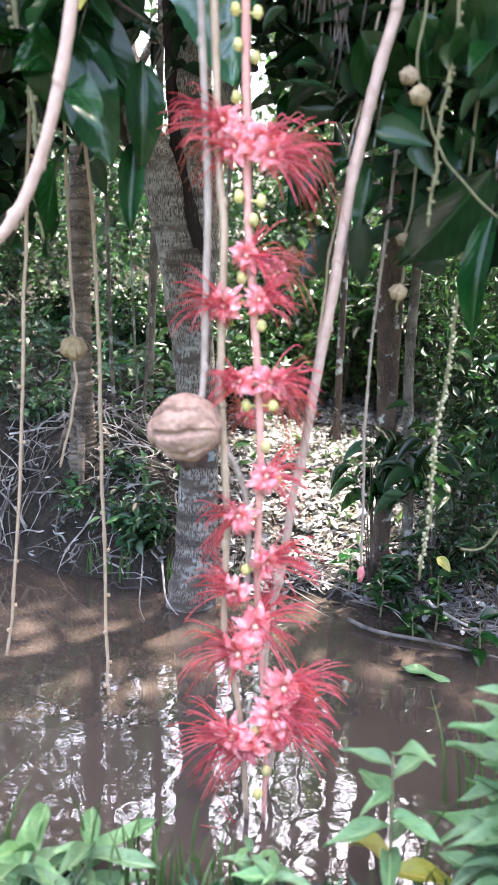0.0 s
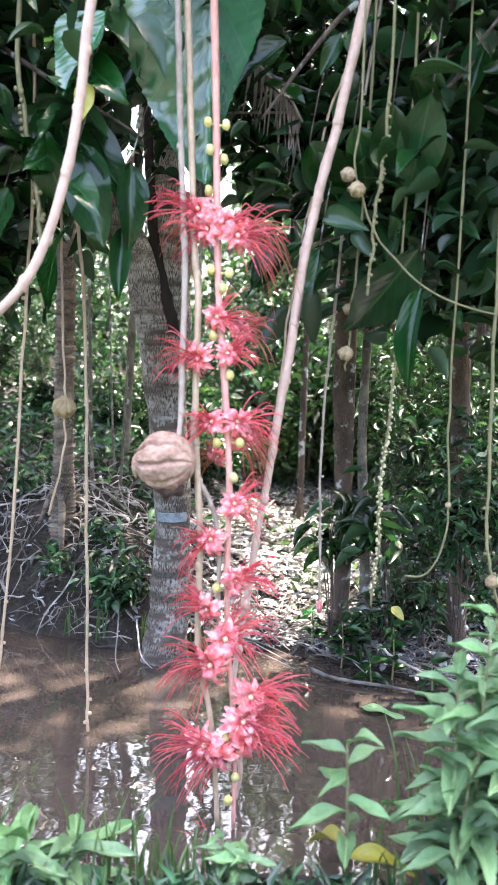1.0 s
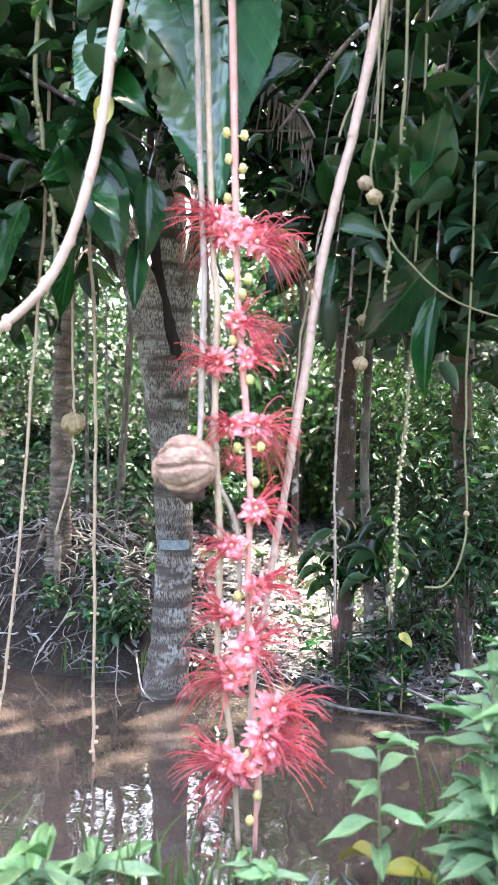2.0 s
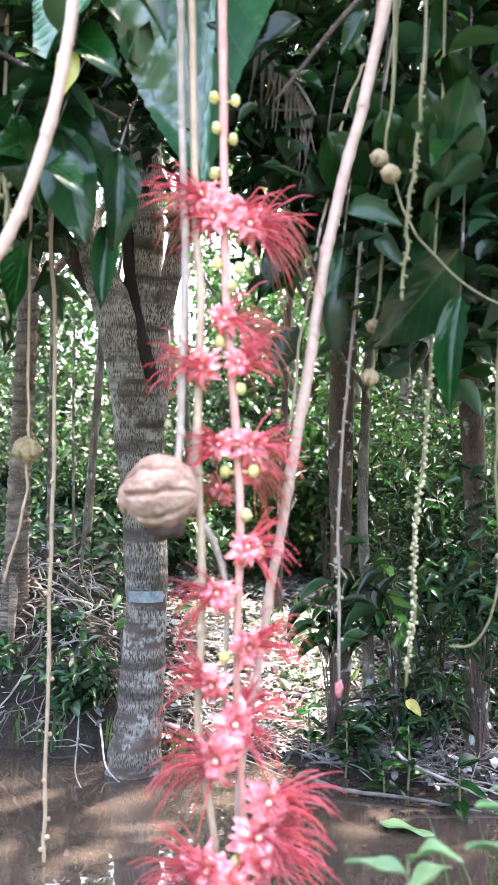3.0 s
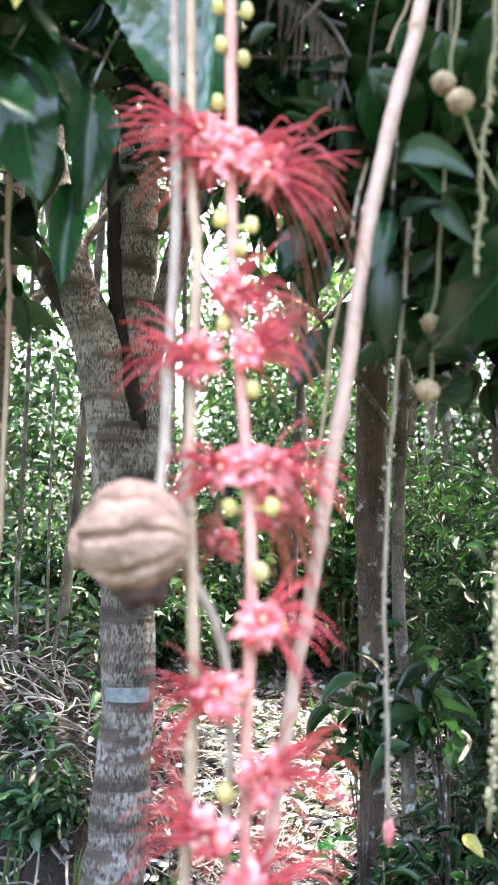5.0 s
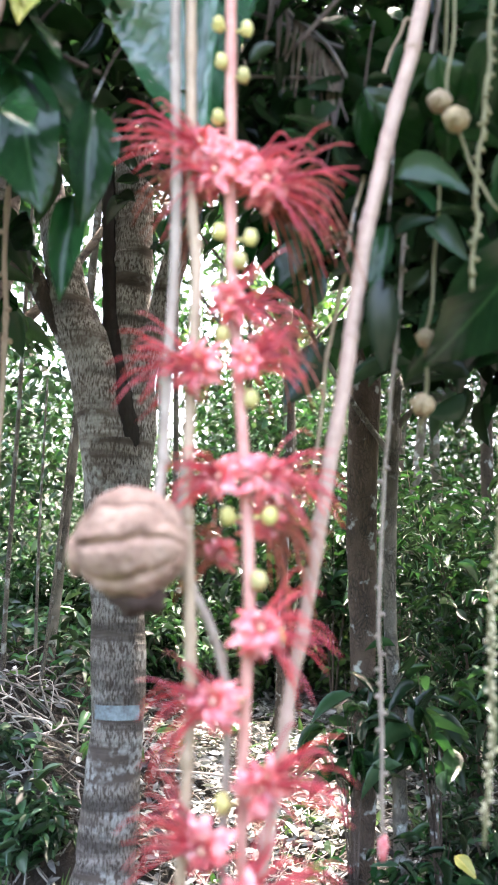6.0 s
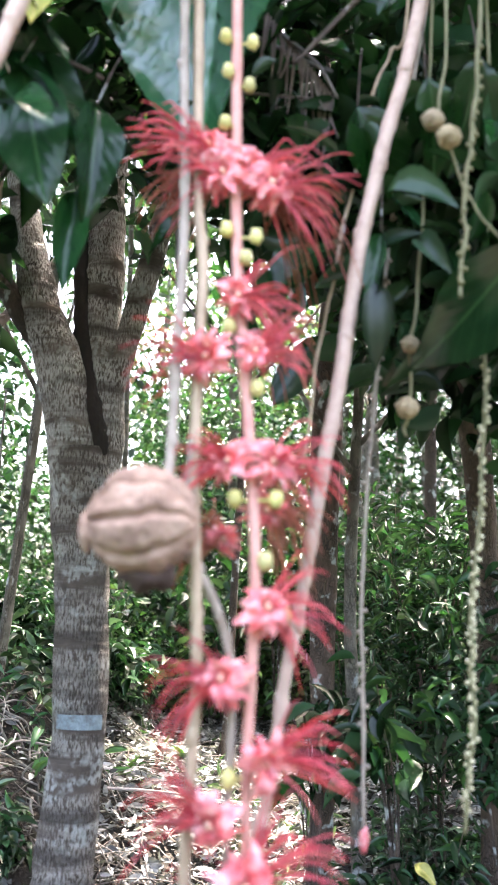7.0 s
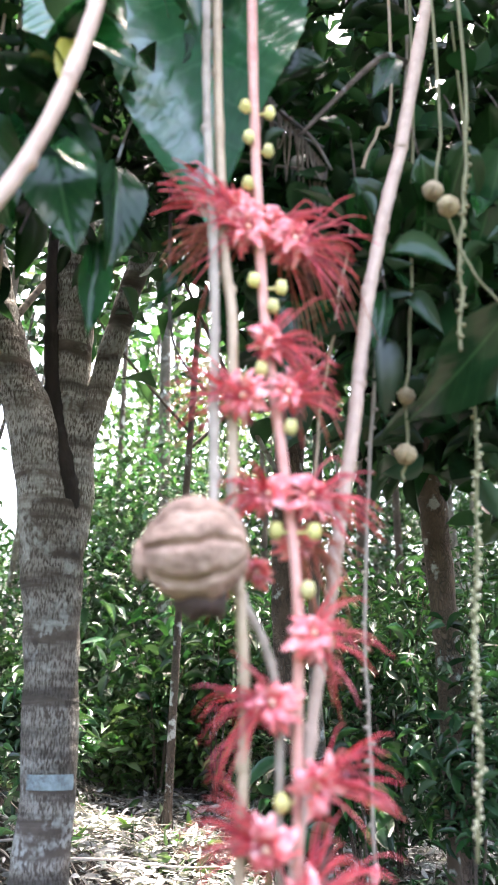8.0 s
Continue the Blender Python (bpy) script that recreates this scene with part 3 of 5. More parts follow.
for i in range(26):
    side = rng.uniform(-4.2, 4.2)
    y = rng.uniform(7.2, 12.5)
    r = rng.uniform(0.025, 0.075)
    z = on_ground(side, y)
    lean = rng.normal(0, 0.25, 2)
    simple_tree("far_thin_tree", [(side, y, z), (side + lean[0] * 0.4, y, z + 1.5), (side + lean[0], y + lean[1], z + 4.0), (side + lean[0] * 1.2, y + lean[1], z + 7)], [r, r * 0.9, r * 0.7, r * 0.4], BARK_SLIM if i % 3 else BARK_DARK, "thin straight forest tree standing in the far wood", 8, 20, 0.1, 20 + i, 1)


# ---- foliage of the wood ----
def clumps(n, centres, spread, rng):
    c = centres[rng.integers(0, len(centres), n)]
    return c + rng.normal(size=(n, 3)) * np.array(spread)


def wood(name, label, n, box, nclump, spread, size, mat, seed, slim=0.45, hole=None, shape="far"):
    """A mass of leaves in clumps within a box, kept above the ground."""
    rng = np.random.default_rng(seed)
    lo, hi = np.array(box[:3]), np.array(box[3:])
    cc = rng.uniform(lo, hi, (nclump, 3))
    p = clumps(n, cc, spread, rng)
    g = height(p[:, 0], p[:, 1])
    p = p[p[:, 2] > g + 0.04]
    if hole:
        p = p[~hole(p)]
    ob = leaf_mass(name, p, size, mat, rng, slim, shape=shape)
    return tagged(ob, label, "foliage", kind="stuff")



def sky_gap(p):
    """Ragged openings in the crowns: tall bays at two places, and the high sky over the clearing."""
    edge = 0.5 * np.sin(p[:, 2] * 1.7) + 0.4 * np.sin(p[:, 1] * 2.1 + p[:, 2] * 3.0)
    rise = 2.6 + 0.22 * (p[:, 1] - 8) + 0.4 * np.sin(p[:, 0] * 3.0 + p[:, 1])
    left = np.abs(p[:, 0] + 1.15 + edge * 0.2) < 0.75 + 0.2 * edge
    bay = (np.abs(p[:, 0] + 0.95 + edge * 0.4) < 1.2 + 0.4 * edge) | (np.abs(p[:, 0] - 1.2 + edge * 0.4) < 0.5 + 0.3 * edge)
    high = (np.abs(p[:, 0] + 0.5 + edge) < 2.6 + edge) & (p[:, 2] > 3.8 + 0.5 * np.sin(p[:, 0] * 2.3 + p[:, 1]))
    ragged = np.sin(p[:, 0] * 5.3 + p[:, 2] * 2.0) + np.sin(p[:, 2] * 4.7 - p[:, 0] * 2.9 + p[:, 1]) > -1.1
    return ((bay & (p[:, 2] > rise)) | (left & (p[:, 2] > rise - 0.85 + 0.1 * (p[:, 1] - 8))) | high) & ragged


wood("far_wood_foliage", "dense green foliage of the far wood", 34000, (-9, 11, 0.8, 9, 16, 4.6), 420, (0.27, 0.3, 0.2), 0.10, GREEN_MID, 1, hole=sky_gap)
# the next three layers: deep shade of the wood put into darker leaf colour
wood("far_wood_foliage", "depth of the wood, its shade in the dark leaf colour", 34000, (-8, 10, 1.0, 8, 14, 4.2), 420, (0.32, 0.35, 0.26), 0.10, GREEN_DARK, 51, hole=sky_gap)
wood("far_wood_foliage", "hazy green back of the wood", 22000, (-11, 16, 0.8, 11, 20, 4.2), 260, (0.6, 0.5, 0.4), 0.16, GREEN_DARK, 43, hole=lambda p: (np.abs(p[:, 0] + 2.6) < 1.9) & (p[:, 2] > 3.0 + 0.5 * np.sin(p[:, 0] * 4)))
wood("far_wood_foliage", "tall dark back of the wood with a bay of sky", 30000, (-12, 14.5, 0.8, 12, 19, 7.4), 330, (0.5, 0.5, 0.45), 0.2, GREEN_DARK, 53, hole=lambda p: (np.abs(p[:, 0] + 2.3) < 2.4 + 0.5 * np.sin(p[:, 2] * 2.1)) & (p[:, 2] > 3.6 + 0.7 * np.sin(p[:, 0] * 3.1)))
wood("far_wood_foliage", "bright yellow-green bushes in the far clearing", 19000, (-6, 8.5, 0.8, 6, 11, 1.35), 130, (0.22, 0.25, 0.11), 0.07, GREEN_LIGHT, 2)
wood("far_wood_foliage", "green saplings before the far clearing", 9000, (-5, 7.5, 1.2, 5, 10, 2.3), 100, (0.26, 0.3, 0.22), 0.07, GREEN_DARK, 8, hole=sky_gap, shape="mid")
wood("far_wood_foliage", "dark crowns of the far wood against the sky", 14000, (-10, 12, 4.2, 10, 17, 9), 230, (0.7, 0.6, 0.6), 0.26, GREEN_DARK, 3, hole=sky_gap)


def sun_gap(p):
    """Ragged breaks in the canopy that let sun down to the clearing."""
    window = (p[:, 0] > 0.3) & (p[:, 0] < 1.65) & (p[:, 1] > 6.0) & (p[:, 1] < 10.6)
    shade = (p[:, 0] < 0.2) & (p[:, 1] < 9.0)
    return np.sin(p[:, 0] * 4.1 + p[:, 1] * 1.3) + np.sin(p[:, 1] * 5.3 - p[:, 0] * 2.2) + 2.2 * window - 2.0 * shade > 1.2


wood("canopy_foliage", "dark overhanging canopy of small leaves, in part added for shade", 5600, (-4, 4.8, 3.7, 4, 6.9, 5.4), 130, (0.4, 0.4, 0.28), 0.19, GREEN_DARK, 4, hole=sun_gap)
wood("canopy_foliage", "dark overhanging canopy of small leaves, in part added for shade", 7000, (-3, 3.2, 4.2, 3, 4.8, 5.4), 100, (0.35, 0.3, 0.25), 0.19, GREEN_DARK, 37, hole=lambda p: np.abs(p[:, 0] + 0.45) < 0.55 + 0.15 * np.sin(p[:, 1] * 6))
# unseen crown above the right side, added to shade the leaves under it
wood("canopy_foliage", "dark overhanging canopy of small leaves, in part added for shade", 3000, (0.55, 2.0, 3.8, 3.0, 3.2, 5.0), 60, (0.3, 0.3, 0.25), 0.19, GREEN_DARK, 54)
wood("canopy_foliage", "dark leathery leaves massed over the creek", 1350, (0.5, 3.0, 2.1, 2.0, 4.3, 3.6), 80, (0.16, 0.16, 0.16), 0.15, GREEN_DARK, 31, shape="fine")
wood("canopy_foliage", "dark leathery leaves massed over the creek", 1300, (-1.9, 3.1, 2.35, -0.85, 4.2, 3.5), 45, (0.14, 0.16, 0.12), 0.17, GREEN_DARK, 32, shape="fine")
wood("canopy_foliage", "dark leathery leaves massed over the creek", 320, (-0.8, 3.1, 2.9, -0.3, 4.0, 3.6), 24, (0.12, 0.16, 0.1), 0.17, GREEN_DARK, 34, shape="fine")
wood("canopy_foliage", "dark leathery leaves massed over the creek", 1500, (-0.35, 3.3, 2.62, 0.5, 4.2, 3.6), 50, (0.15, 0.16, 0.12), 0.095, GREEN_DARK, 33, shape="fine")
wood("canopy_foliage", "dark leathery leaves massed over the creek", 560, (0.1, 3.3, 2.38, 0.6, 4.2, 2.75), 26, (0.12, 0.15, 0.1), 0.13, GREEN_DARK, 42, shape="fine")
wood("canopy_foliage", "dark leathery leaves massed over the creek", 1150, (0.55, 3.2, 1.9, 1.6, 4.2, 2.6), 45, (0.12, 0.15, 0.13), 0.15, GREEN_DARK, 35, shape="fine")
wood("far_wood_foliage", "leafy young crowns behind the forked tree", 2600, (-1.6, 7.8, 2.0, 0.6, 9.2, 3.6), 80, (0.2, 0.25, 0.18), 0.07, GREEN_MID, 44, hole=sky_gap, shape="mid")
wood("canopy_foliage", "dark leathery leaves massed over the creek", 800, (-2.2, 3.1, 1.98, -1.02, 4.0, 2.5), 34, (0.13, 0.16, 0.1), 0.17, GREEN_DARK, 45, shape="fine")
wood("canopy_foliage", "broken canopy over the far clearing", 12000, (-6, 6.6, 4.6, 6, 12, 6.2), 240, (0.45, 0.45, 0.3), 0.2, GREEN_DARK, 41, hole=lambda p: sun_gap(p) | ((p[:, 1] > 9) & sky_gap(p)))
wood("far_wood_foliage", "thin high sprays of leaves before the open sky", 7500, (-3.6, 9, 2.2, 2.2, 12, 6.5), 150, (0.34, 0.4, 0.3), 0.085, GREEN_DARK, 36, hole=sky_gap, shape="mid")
# sunlit look comes from the brighter leaf colour
wood("far_wood_foliage", "sparse sprays of leaves before the sky, sunlight in their colour", 3600, (-0.6, 10, 2.6, 1.6, 13, 5.6), 80, (0.3, 0.35, 0.22), 0.10, GREEN_LIGHT, 52, shape="mid")
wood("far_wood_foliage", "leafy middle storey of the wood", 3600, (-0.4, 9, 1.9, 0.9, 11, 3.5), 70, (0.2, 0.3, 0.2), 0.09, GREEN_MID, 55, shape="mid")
wood("far_wood_foliage", "thin young trees with shiny leaves on the bank", 900, (-1.9, 6.3, 1.5, -1.25, 7.4, 2.9), 40, (0.14, 0.18, 0.16), 0.08, GREEN_MID, 56, shape="mid")
wood("wood_behind", "green wood closing the near bank", 9000, (-16, -18, 0, 16, -9, 2.2), 140, (0.9, 0.9, 0.9), 0.5, GREEN_MID, 5)
wood("wood_beside", "green wood along the creek", 8000, (8, -7, 0, 16, 12, 5), 120, (0.9, 0.9, 0.9), 0.5, GREEN_MID, 6)
wood("wood_beside", "green wood along the creek", 8000, (-16, -7, 0, -8, 12, 5), 120, (0.9, 0.9, 0.9), 0.5, GREEN_MID, 7)


# ---- shrubs ----
def shrub(x, y, h, spread, n, size, mat, label, seed, slim=0.4, name="shrub", bare=5):
    """Several thin stems with leaves about their upper parts."""
    rng = np.random.default_rng(seed)
    z = on_ground(x, y)
    ob = thing(name, (x, y, z), label, "shrub")
    pts = []
    for i in range(6):
        a, q = rng.uniform(0, 6.28), rng.uniform(0.3, 1.0)
        top = np.array((x + math.cos(a) * spread * q, y + math.sin(a) * spread * q, z + h * rng.uniform(0.65, 1.05)))
        mid = np.array((x + math.cos(a) * spread * q * 0.35, y + math.sin(a) * spread * q * 0.35, z + h * 0.5))
        under(ob, part("stem", tube([(x, y, z - 0.03), mid, top], [0.0028 * h + 0.002, 0.002 * h + 0.002, 0.0015], 5, 10), BARK_DARK))
        c = glide([(x, y, z), mid, top], 20)
        pts.append(c[rng.integers(bare, 21, n // 6)] + rng.normal(size=(n // 6, 3)) * np.array((0.30, 0.30, 0.16)) * spread)
    p = np.concatenate(pts)
    p = p[p[:, 2] > height(p[:, 0], p[:, 1]) + 0.02]
    under(ob, leaf_mass("foliage", p, size, mat, rng, slim, shape="fine" if n < 500 else "mid"))
    return ob


rng = np.random.default_rng(11)
for i in range(10):  # dense bushes on the bank beyond the dark trunk
    x, y = rng.uniform(0.75, 2.9), rng.uniform(5.9, 7.6)
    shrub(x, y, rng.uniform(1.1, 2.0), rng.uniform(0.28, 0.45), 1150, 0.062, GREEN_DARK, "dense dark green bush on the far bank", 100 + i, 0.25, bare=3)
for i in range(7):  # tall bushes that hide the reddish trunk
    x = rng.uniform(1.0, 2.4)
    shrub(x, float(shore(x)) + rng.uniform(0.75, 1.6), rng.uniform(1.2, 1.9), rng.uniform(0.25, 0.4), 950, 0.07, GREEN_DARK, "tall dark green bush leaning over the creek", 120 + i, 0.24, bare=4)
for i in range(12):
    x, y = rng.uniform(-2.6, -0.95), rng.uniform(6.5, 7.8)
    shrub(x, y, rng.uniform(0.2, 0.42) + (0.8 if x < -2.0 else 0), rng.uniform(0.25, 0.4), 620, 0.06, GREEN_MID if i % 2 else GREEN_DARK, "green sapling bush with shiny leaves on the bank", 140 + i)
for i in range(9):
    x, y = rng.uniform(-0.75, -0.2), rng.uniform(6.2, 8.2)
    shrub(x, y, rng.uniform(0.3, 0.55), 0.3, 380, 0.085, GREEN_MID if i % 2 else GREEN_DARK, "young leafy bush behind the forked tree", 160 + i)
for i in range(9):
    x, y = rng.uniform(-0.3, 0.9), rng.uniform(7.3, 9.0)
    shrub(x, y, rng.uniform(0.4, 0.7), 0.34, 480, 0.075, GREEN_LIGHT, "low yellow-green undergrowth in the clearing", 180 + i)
for i, (x, y, h) in enumerate(((0.58, 4.50, 0.34), (0.80, 4.55, 0.36), (0.95, 4.5, 0.45))):
    shrub(x, y, h, 0.15, 72, 0.085, GREEN_DARK, "low dark bush of narrow paired leaves by the brown trunk", 260 + i, 0.24, bare=6)
shrub(0.78, 4.5, 1.1, 0.26, 72, 0.15, GREEN_DARK, "dark shrub with long drooping leaves by the brown trunk", 264, 0.34, bare=11)
shrub(0.47, 4.52, 0.95, 0.15, 54, 0.13, GREEN_DARK, "dark shrub with long drooping leaves by the brown trunk", 265, 0.34, bare=13)
for i, (x, y, h) in enumerate(((0.3, 7.4, 1.3), (0.75, 7.9, 1.7), (0.65, 7.2, 1.7), (-0.35, 8.3, 1.5))):
    shrub(x, y, h, 0.42, 210, 0.13, GREEN_MID if i % 2 else GREEN_DARK, "young tree with broad drooping leaves in the wood", 270 + i, 0.42, "broadleaf_sapling", bare=8)
shrub(1.12, 4.36, 1.35, 0.28, 600, 0.075, GREEN_DARK, "tall green bush before the reddish trunk", 192, 0.34, bare=8)
shrub(1.36, 4.4, 1.35, 0.3, 700, 0.065, GREEN_MID, "tall green bush before the reddish trunk", 193, 0.34, bare=8)
for i in range(5):
    x = -0.9 - 0.3 * i
    shrub(x, float(shore(x)) + rng.uniform(0.03, 0.5), rng.uniform(0.12, 0.26), 0.13, 110, 0.06, GREEN_MID, "low green weed on the stick-covered bank", 240 + i)
shrub(-0.80, 4.66, 0.36, 0.17, 300, 0.075, GREEN_MID, "small green bush at the foot of the forked tree", 190)
shrub(-0.70, 4.68, 0.22, 0.13, 150, 0.06, GREEN_DARK, "small green bush at the foot of the forked tree", 191)
for i in range(6):
    x = rng.uniform(0.7, 2.0)
    shrub(x, shore(x) + rng.uniform(0.12, 0.7), rng.uniform(0.15, 0.32), 0.16, 200, 0.05, GREEN_MID, "low blue-green plant at the water's edge", 200 + i)
for i in range(8):
    x = rng.uniform(-3.6, -2.0)
    shrub(x, shore(x) + rng.uniform(0.3, 0.9), rng.uniform(0.5, 1.0), 0.3, 360, 0.09, GREEN_DARK, "leafy green bush on the creek bank", 220 + i)

# mostly unseen grass, added so the near bank bounces and reflects less light
rng = np.random.default_rng(19)
nx_, ny_ = rng.normal(0, 2.6, 60000), 2.40 - np.abs(rng.normal(0, 2.2, 60000))
ok = ny_ < near_shore(nx_) - 0.02
sward = leaf_mass("near_bank_grass", np.stack([nx_, ny_, height(nx_, ny_)], 1)[ok], 0.09, GREEN_MID, rng, 0.16, 0.15, None, (0, -0.6, 0.8), "far")
tagged(sward, "short green grass and weeds added over the near bank", "grass", kind="stuff")

# ---- litter and sticks ----
rng = np.random.default_rng(21)
lx, ly = rng.uniform(-2.6, 2.4, 46000), rng.uniform(3.5, 9.5, 46000)
ok = (ly > shore(lx) + 0.005) & ((lx > -0.55) | (ly > shore(lx) + 2.2) | ((ly < shore(lx) + 0.8) & (rng.uniform(0, 1, 46000) < 0.22)))
lx, ly = lx[ok], ly[ok]
lp = np.stack([lx, ly, height(lx, ly) + rng.uniform(0.005, 0.05, len(lx))], 1)
litter = leaf_mass("leaf_litter", lp, 0.056, LITTER, rng, 0.36, 0.72, curl=(-0.5, 0.9))
tagged(litter, "thick litter of dry brown and grey fallen leaves", "leaf litter", kind="stuff")
gx_, gy_ = rng.uniform(-1.6, 2.2, 2800), rng.uniform(4.2, 8.8, 2800)
ok = (gy_ > shore(gx_) + 0.15) & (np.sin(gx_ * 3.7 + gy_ * 2.1) + np.sin(gy_ * 4.4 - gx_ * 5.0) > -0.5)
sprouts = leaf_mass("ground_sprouts", np.stack([gx_, gy_, height(gx_, gy_) + 0.01], 1)[ok], 0.10, GREEN_LIGHT, rng, 0.22, 0.0, None, (0, -1, 0.5), "mid")
tagged(sprouts, "small green sprouts and grass blades among the litter", "seedlings", kind="stuff")
ux, uy = rng.uniform(-3.2, -0.55, 4200), rng.uniform(4.9, 7.6, 4200)
ok = uy > shore(ux) + 0.55 + 0.2 * np.sin(ux * 5)
low = leaf_mass("low_undergrowth", np.stack([ux, uy, height(ux, uy) + rng.uniform(0.02, 0.16, 4200)], 1)[ok], 0.075, GREEN_MID, rng, 0.36, 0.5, None, (0, -0.5, 0.8), "mid")
tagged(low, "low green undergrowth on top of the bank", "seedlings", kind="stuff")
tw = []
for i in range(1500):
    x, y = rng.uniform(-2.4, 2.2), rng.uniform(3.6, 8.5)
    if i > 1000:
        y = float(shore(x)) + rng.uniform(-0.03, 0.3)
    if y < shore(x) - 0.02 or (x < -0.5 and i % 3):
        continue
    a, ln = rng.uniform(0, 3.14), rng.uniform(0.08, 0.4)
    e = (x + math.cos(a) * ln, y + math.sin(a) * ln * 0.6)
    z0, z1 = max(on_ground(x, y), 0) + 0.02, max(on_ground(*e), 0) + rng.uniform(0.02, 0.09)
    tw.append(tube([(x, y, z0), ((x + e[0]) / 2, (y + e[1]) / 2 + rng.normal(0, 0.03), (z0 + z1) / 2 + rng.uniform(0, 0.03)), (e[0], e[1], z1)], [0.0035, 0.003, 0.0015], 4, 5))
twigs = part("fallen_twigs", merge(*tw), TWIG)
tagged(twigs, "scattered thin fallen twigs on the bank", "twigs", kind="stuff")
pile = thing("brushwood_pile", (-1.2, 4.95, 0.15), "tangle of dead grey sticks and roots on the creek bank", "brushwood")
for i in range(300):
    x = rng.uniform(-2.2, -0.5)
    y = shore(x) + rng.uniform(-0.04, 0.75)
    a, ln = rng.uniform(0, 6.28), rng.uniform(0.08, 0.38)
    e = (x + math.cos(a) * ln, y + math.sin(a) * ln * 0.5)
    z0, z1 = max(on_ground(x, y), 0) + rng.uniform(0.0, 0.05), max(on_ground(*e), -0.02) + rng.uniform(0.0, 0.11)
    r, bow = rng.uniform(0.0025, 0.0075), rng.normal(0, 0.12, 2) * ln
    under(pile, part("stick", tube([(x, y, z0), ((2 * x + e[0]) / 3 + bow[0], (2 * y + e[1]) / 3, (2 * z0 + z1) / 3 + abs(bow[1])), ((x + 2 * e[0]) / 3 - bow[1], (y + 2 * e[1]) / 3, (z0 + 2 * z1) / 3 + abs(bow[0])), (e[0], e[1], z1)], [r, r * 0.9, r * 0.7, r * 0.3], 5, 10), STICK))
for i in range(36):
    x = rng.uniform(-0.4, 2.0)
    y = shore(x) + rng.uniform(-0.03, 0.2)
    e = (x + rng.uniform(0.2, 0.6), y - rng.uniform(0.0, 0.3))
    ob = part("fallen_branch", tube([(x, y, max(on_ground(x, y), 0) + 0.03), ((x + e[0]) / 2, (y + e[1]) / 2, 0.06), (e[0], e[1], 0.0)], [0.006, 0.004, 0.002], 5, 10), STICK)
    tagged(ob, "thin dead branch lying at the water's edge", "branch")

# ---- hanging strands behind ----
BLADES = [leaf_blade("leaf_blade", LEAF_BIG, 0.12 + 0.22 * (i % 3) / 2, 0.15 + 0.3 * (i % 4) / 3, 0.03 + 0.02 * (i % 2), i) for i in range(7)]


def strand(pts, r, mat, label, beads=0, fruits=(), tip=None, seed=0):
    """A hanging flower stalk, with beads of dropped flowers, tan fruits and a red tip where it has them."""
    rs = random.Random(seed)
    ob = thing("hanging_strand", pts[0], label, "hanging stem", "thin strands hanging from the tree")
    r *= 0.72
    pts = [(pts[0][0] + 0.05, pts[0][1] + 0.2, pts[0][2] + 1.6)] + list(pts)
    pts = [Vector(q) + Vector((rs.gauss(0, 0.0025), rs.gauss(0, 0.0025), 0)) for q in glide(pts, 22)]
    under(ob, part("stem", tube(pts, [r, r * 0.9, r * 0.8], 6, 88, 0, seed, 0.35), mat))
    c = glide(pts, 200)
    for k in range(beads):
        q = c[int(200 * (0.3 + 0.68 * k / beads))]
        a = rs.uniform(0, 6.28)
        under(ob, part("bead", ball((q[0] + math.cos(a) * r * 1.6, q[1] + math.sin(a) * r * 1.6, q[2]), r * rs.uniform(0.8, 1.5), None, r * 1.1, 6, 4), STEM_CREAM if beads > 50 else mat))
    for x, y, z, q in fruits:
        under(ob, part("fruit", ribbed((x, y, z), q, 7, 0.24, 0.45, (0.3, -0.5, 0.8), 56, 24, 0.92, x * 9), POD, label="tan ribbed young fruit"))
    if tip:
        q = c[-1]
        under(ob, part("tip", ball((q[0], q[1], q[2] - 0.01), 0.014, None, 0.03, 8, 6, 0.4), PETAL, label="withered pink flower tip"))
    return ob


def ribbed(at, r, ribs=9, depth=0.06, lump=0.1, ax=(1, 0, 0.12), seg=72, rings=36, squash=0.9, seed=0.0):
    """A husk with rounded ribs that meet at two poles on the axis ax."""
    z = Vector(ax).normalized()
    x = z.orthogonal().normalized()
    y = z.cross(x)
    verts, faces = [], []
    for i in range(rings + 1):
        a = math.pi * i / rings
        for j in range(seg):
            b = 2 * math.pi * j / seg
            d = x * math.sin(a) * math.cos(b) + y * math.sin(a) * math.sin(b) + z * math.cos(a) * squash
            n1 = noise.noise(d * 2.2 + Vector((seed, 1, 0)))
            groove = abs(math.sin(b * ribs / 2 + 0.5 * n1 + 0.3 * math.sin(a * 2)))
            k = 1 - depth * (1 - min(1.0, groove * 1.8)) * math.sin(a) ** 0.7 + lump * 0.35 * n1 + 0.03 * lump * 5 * noise.noise(d * 9)
            verts.append(Vector(at) + d * r * k)
    for i in range(rings):
        for j in range(seg):
            a, b = i * seg + j, i * seg + (j + 1) % seg
            faces.append((a, a + seg, b + seg, b))
    return verts, faces


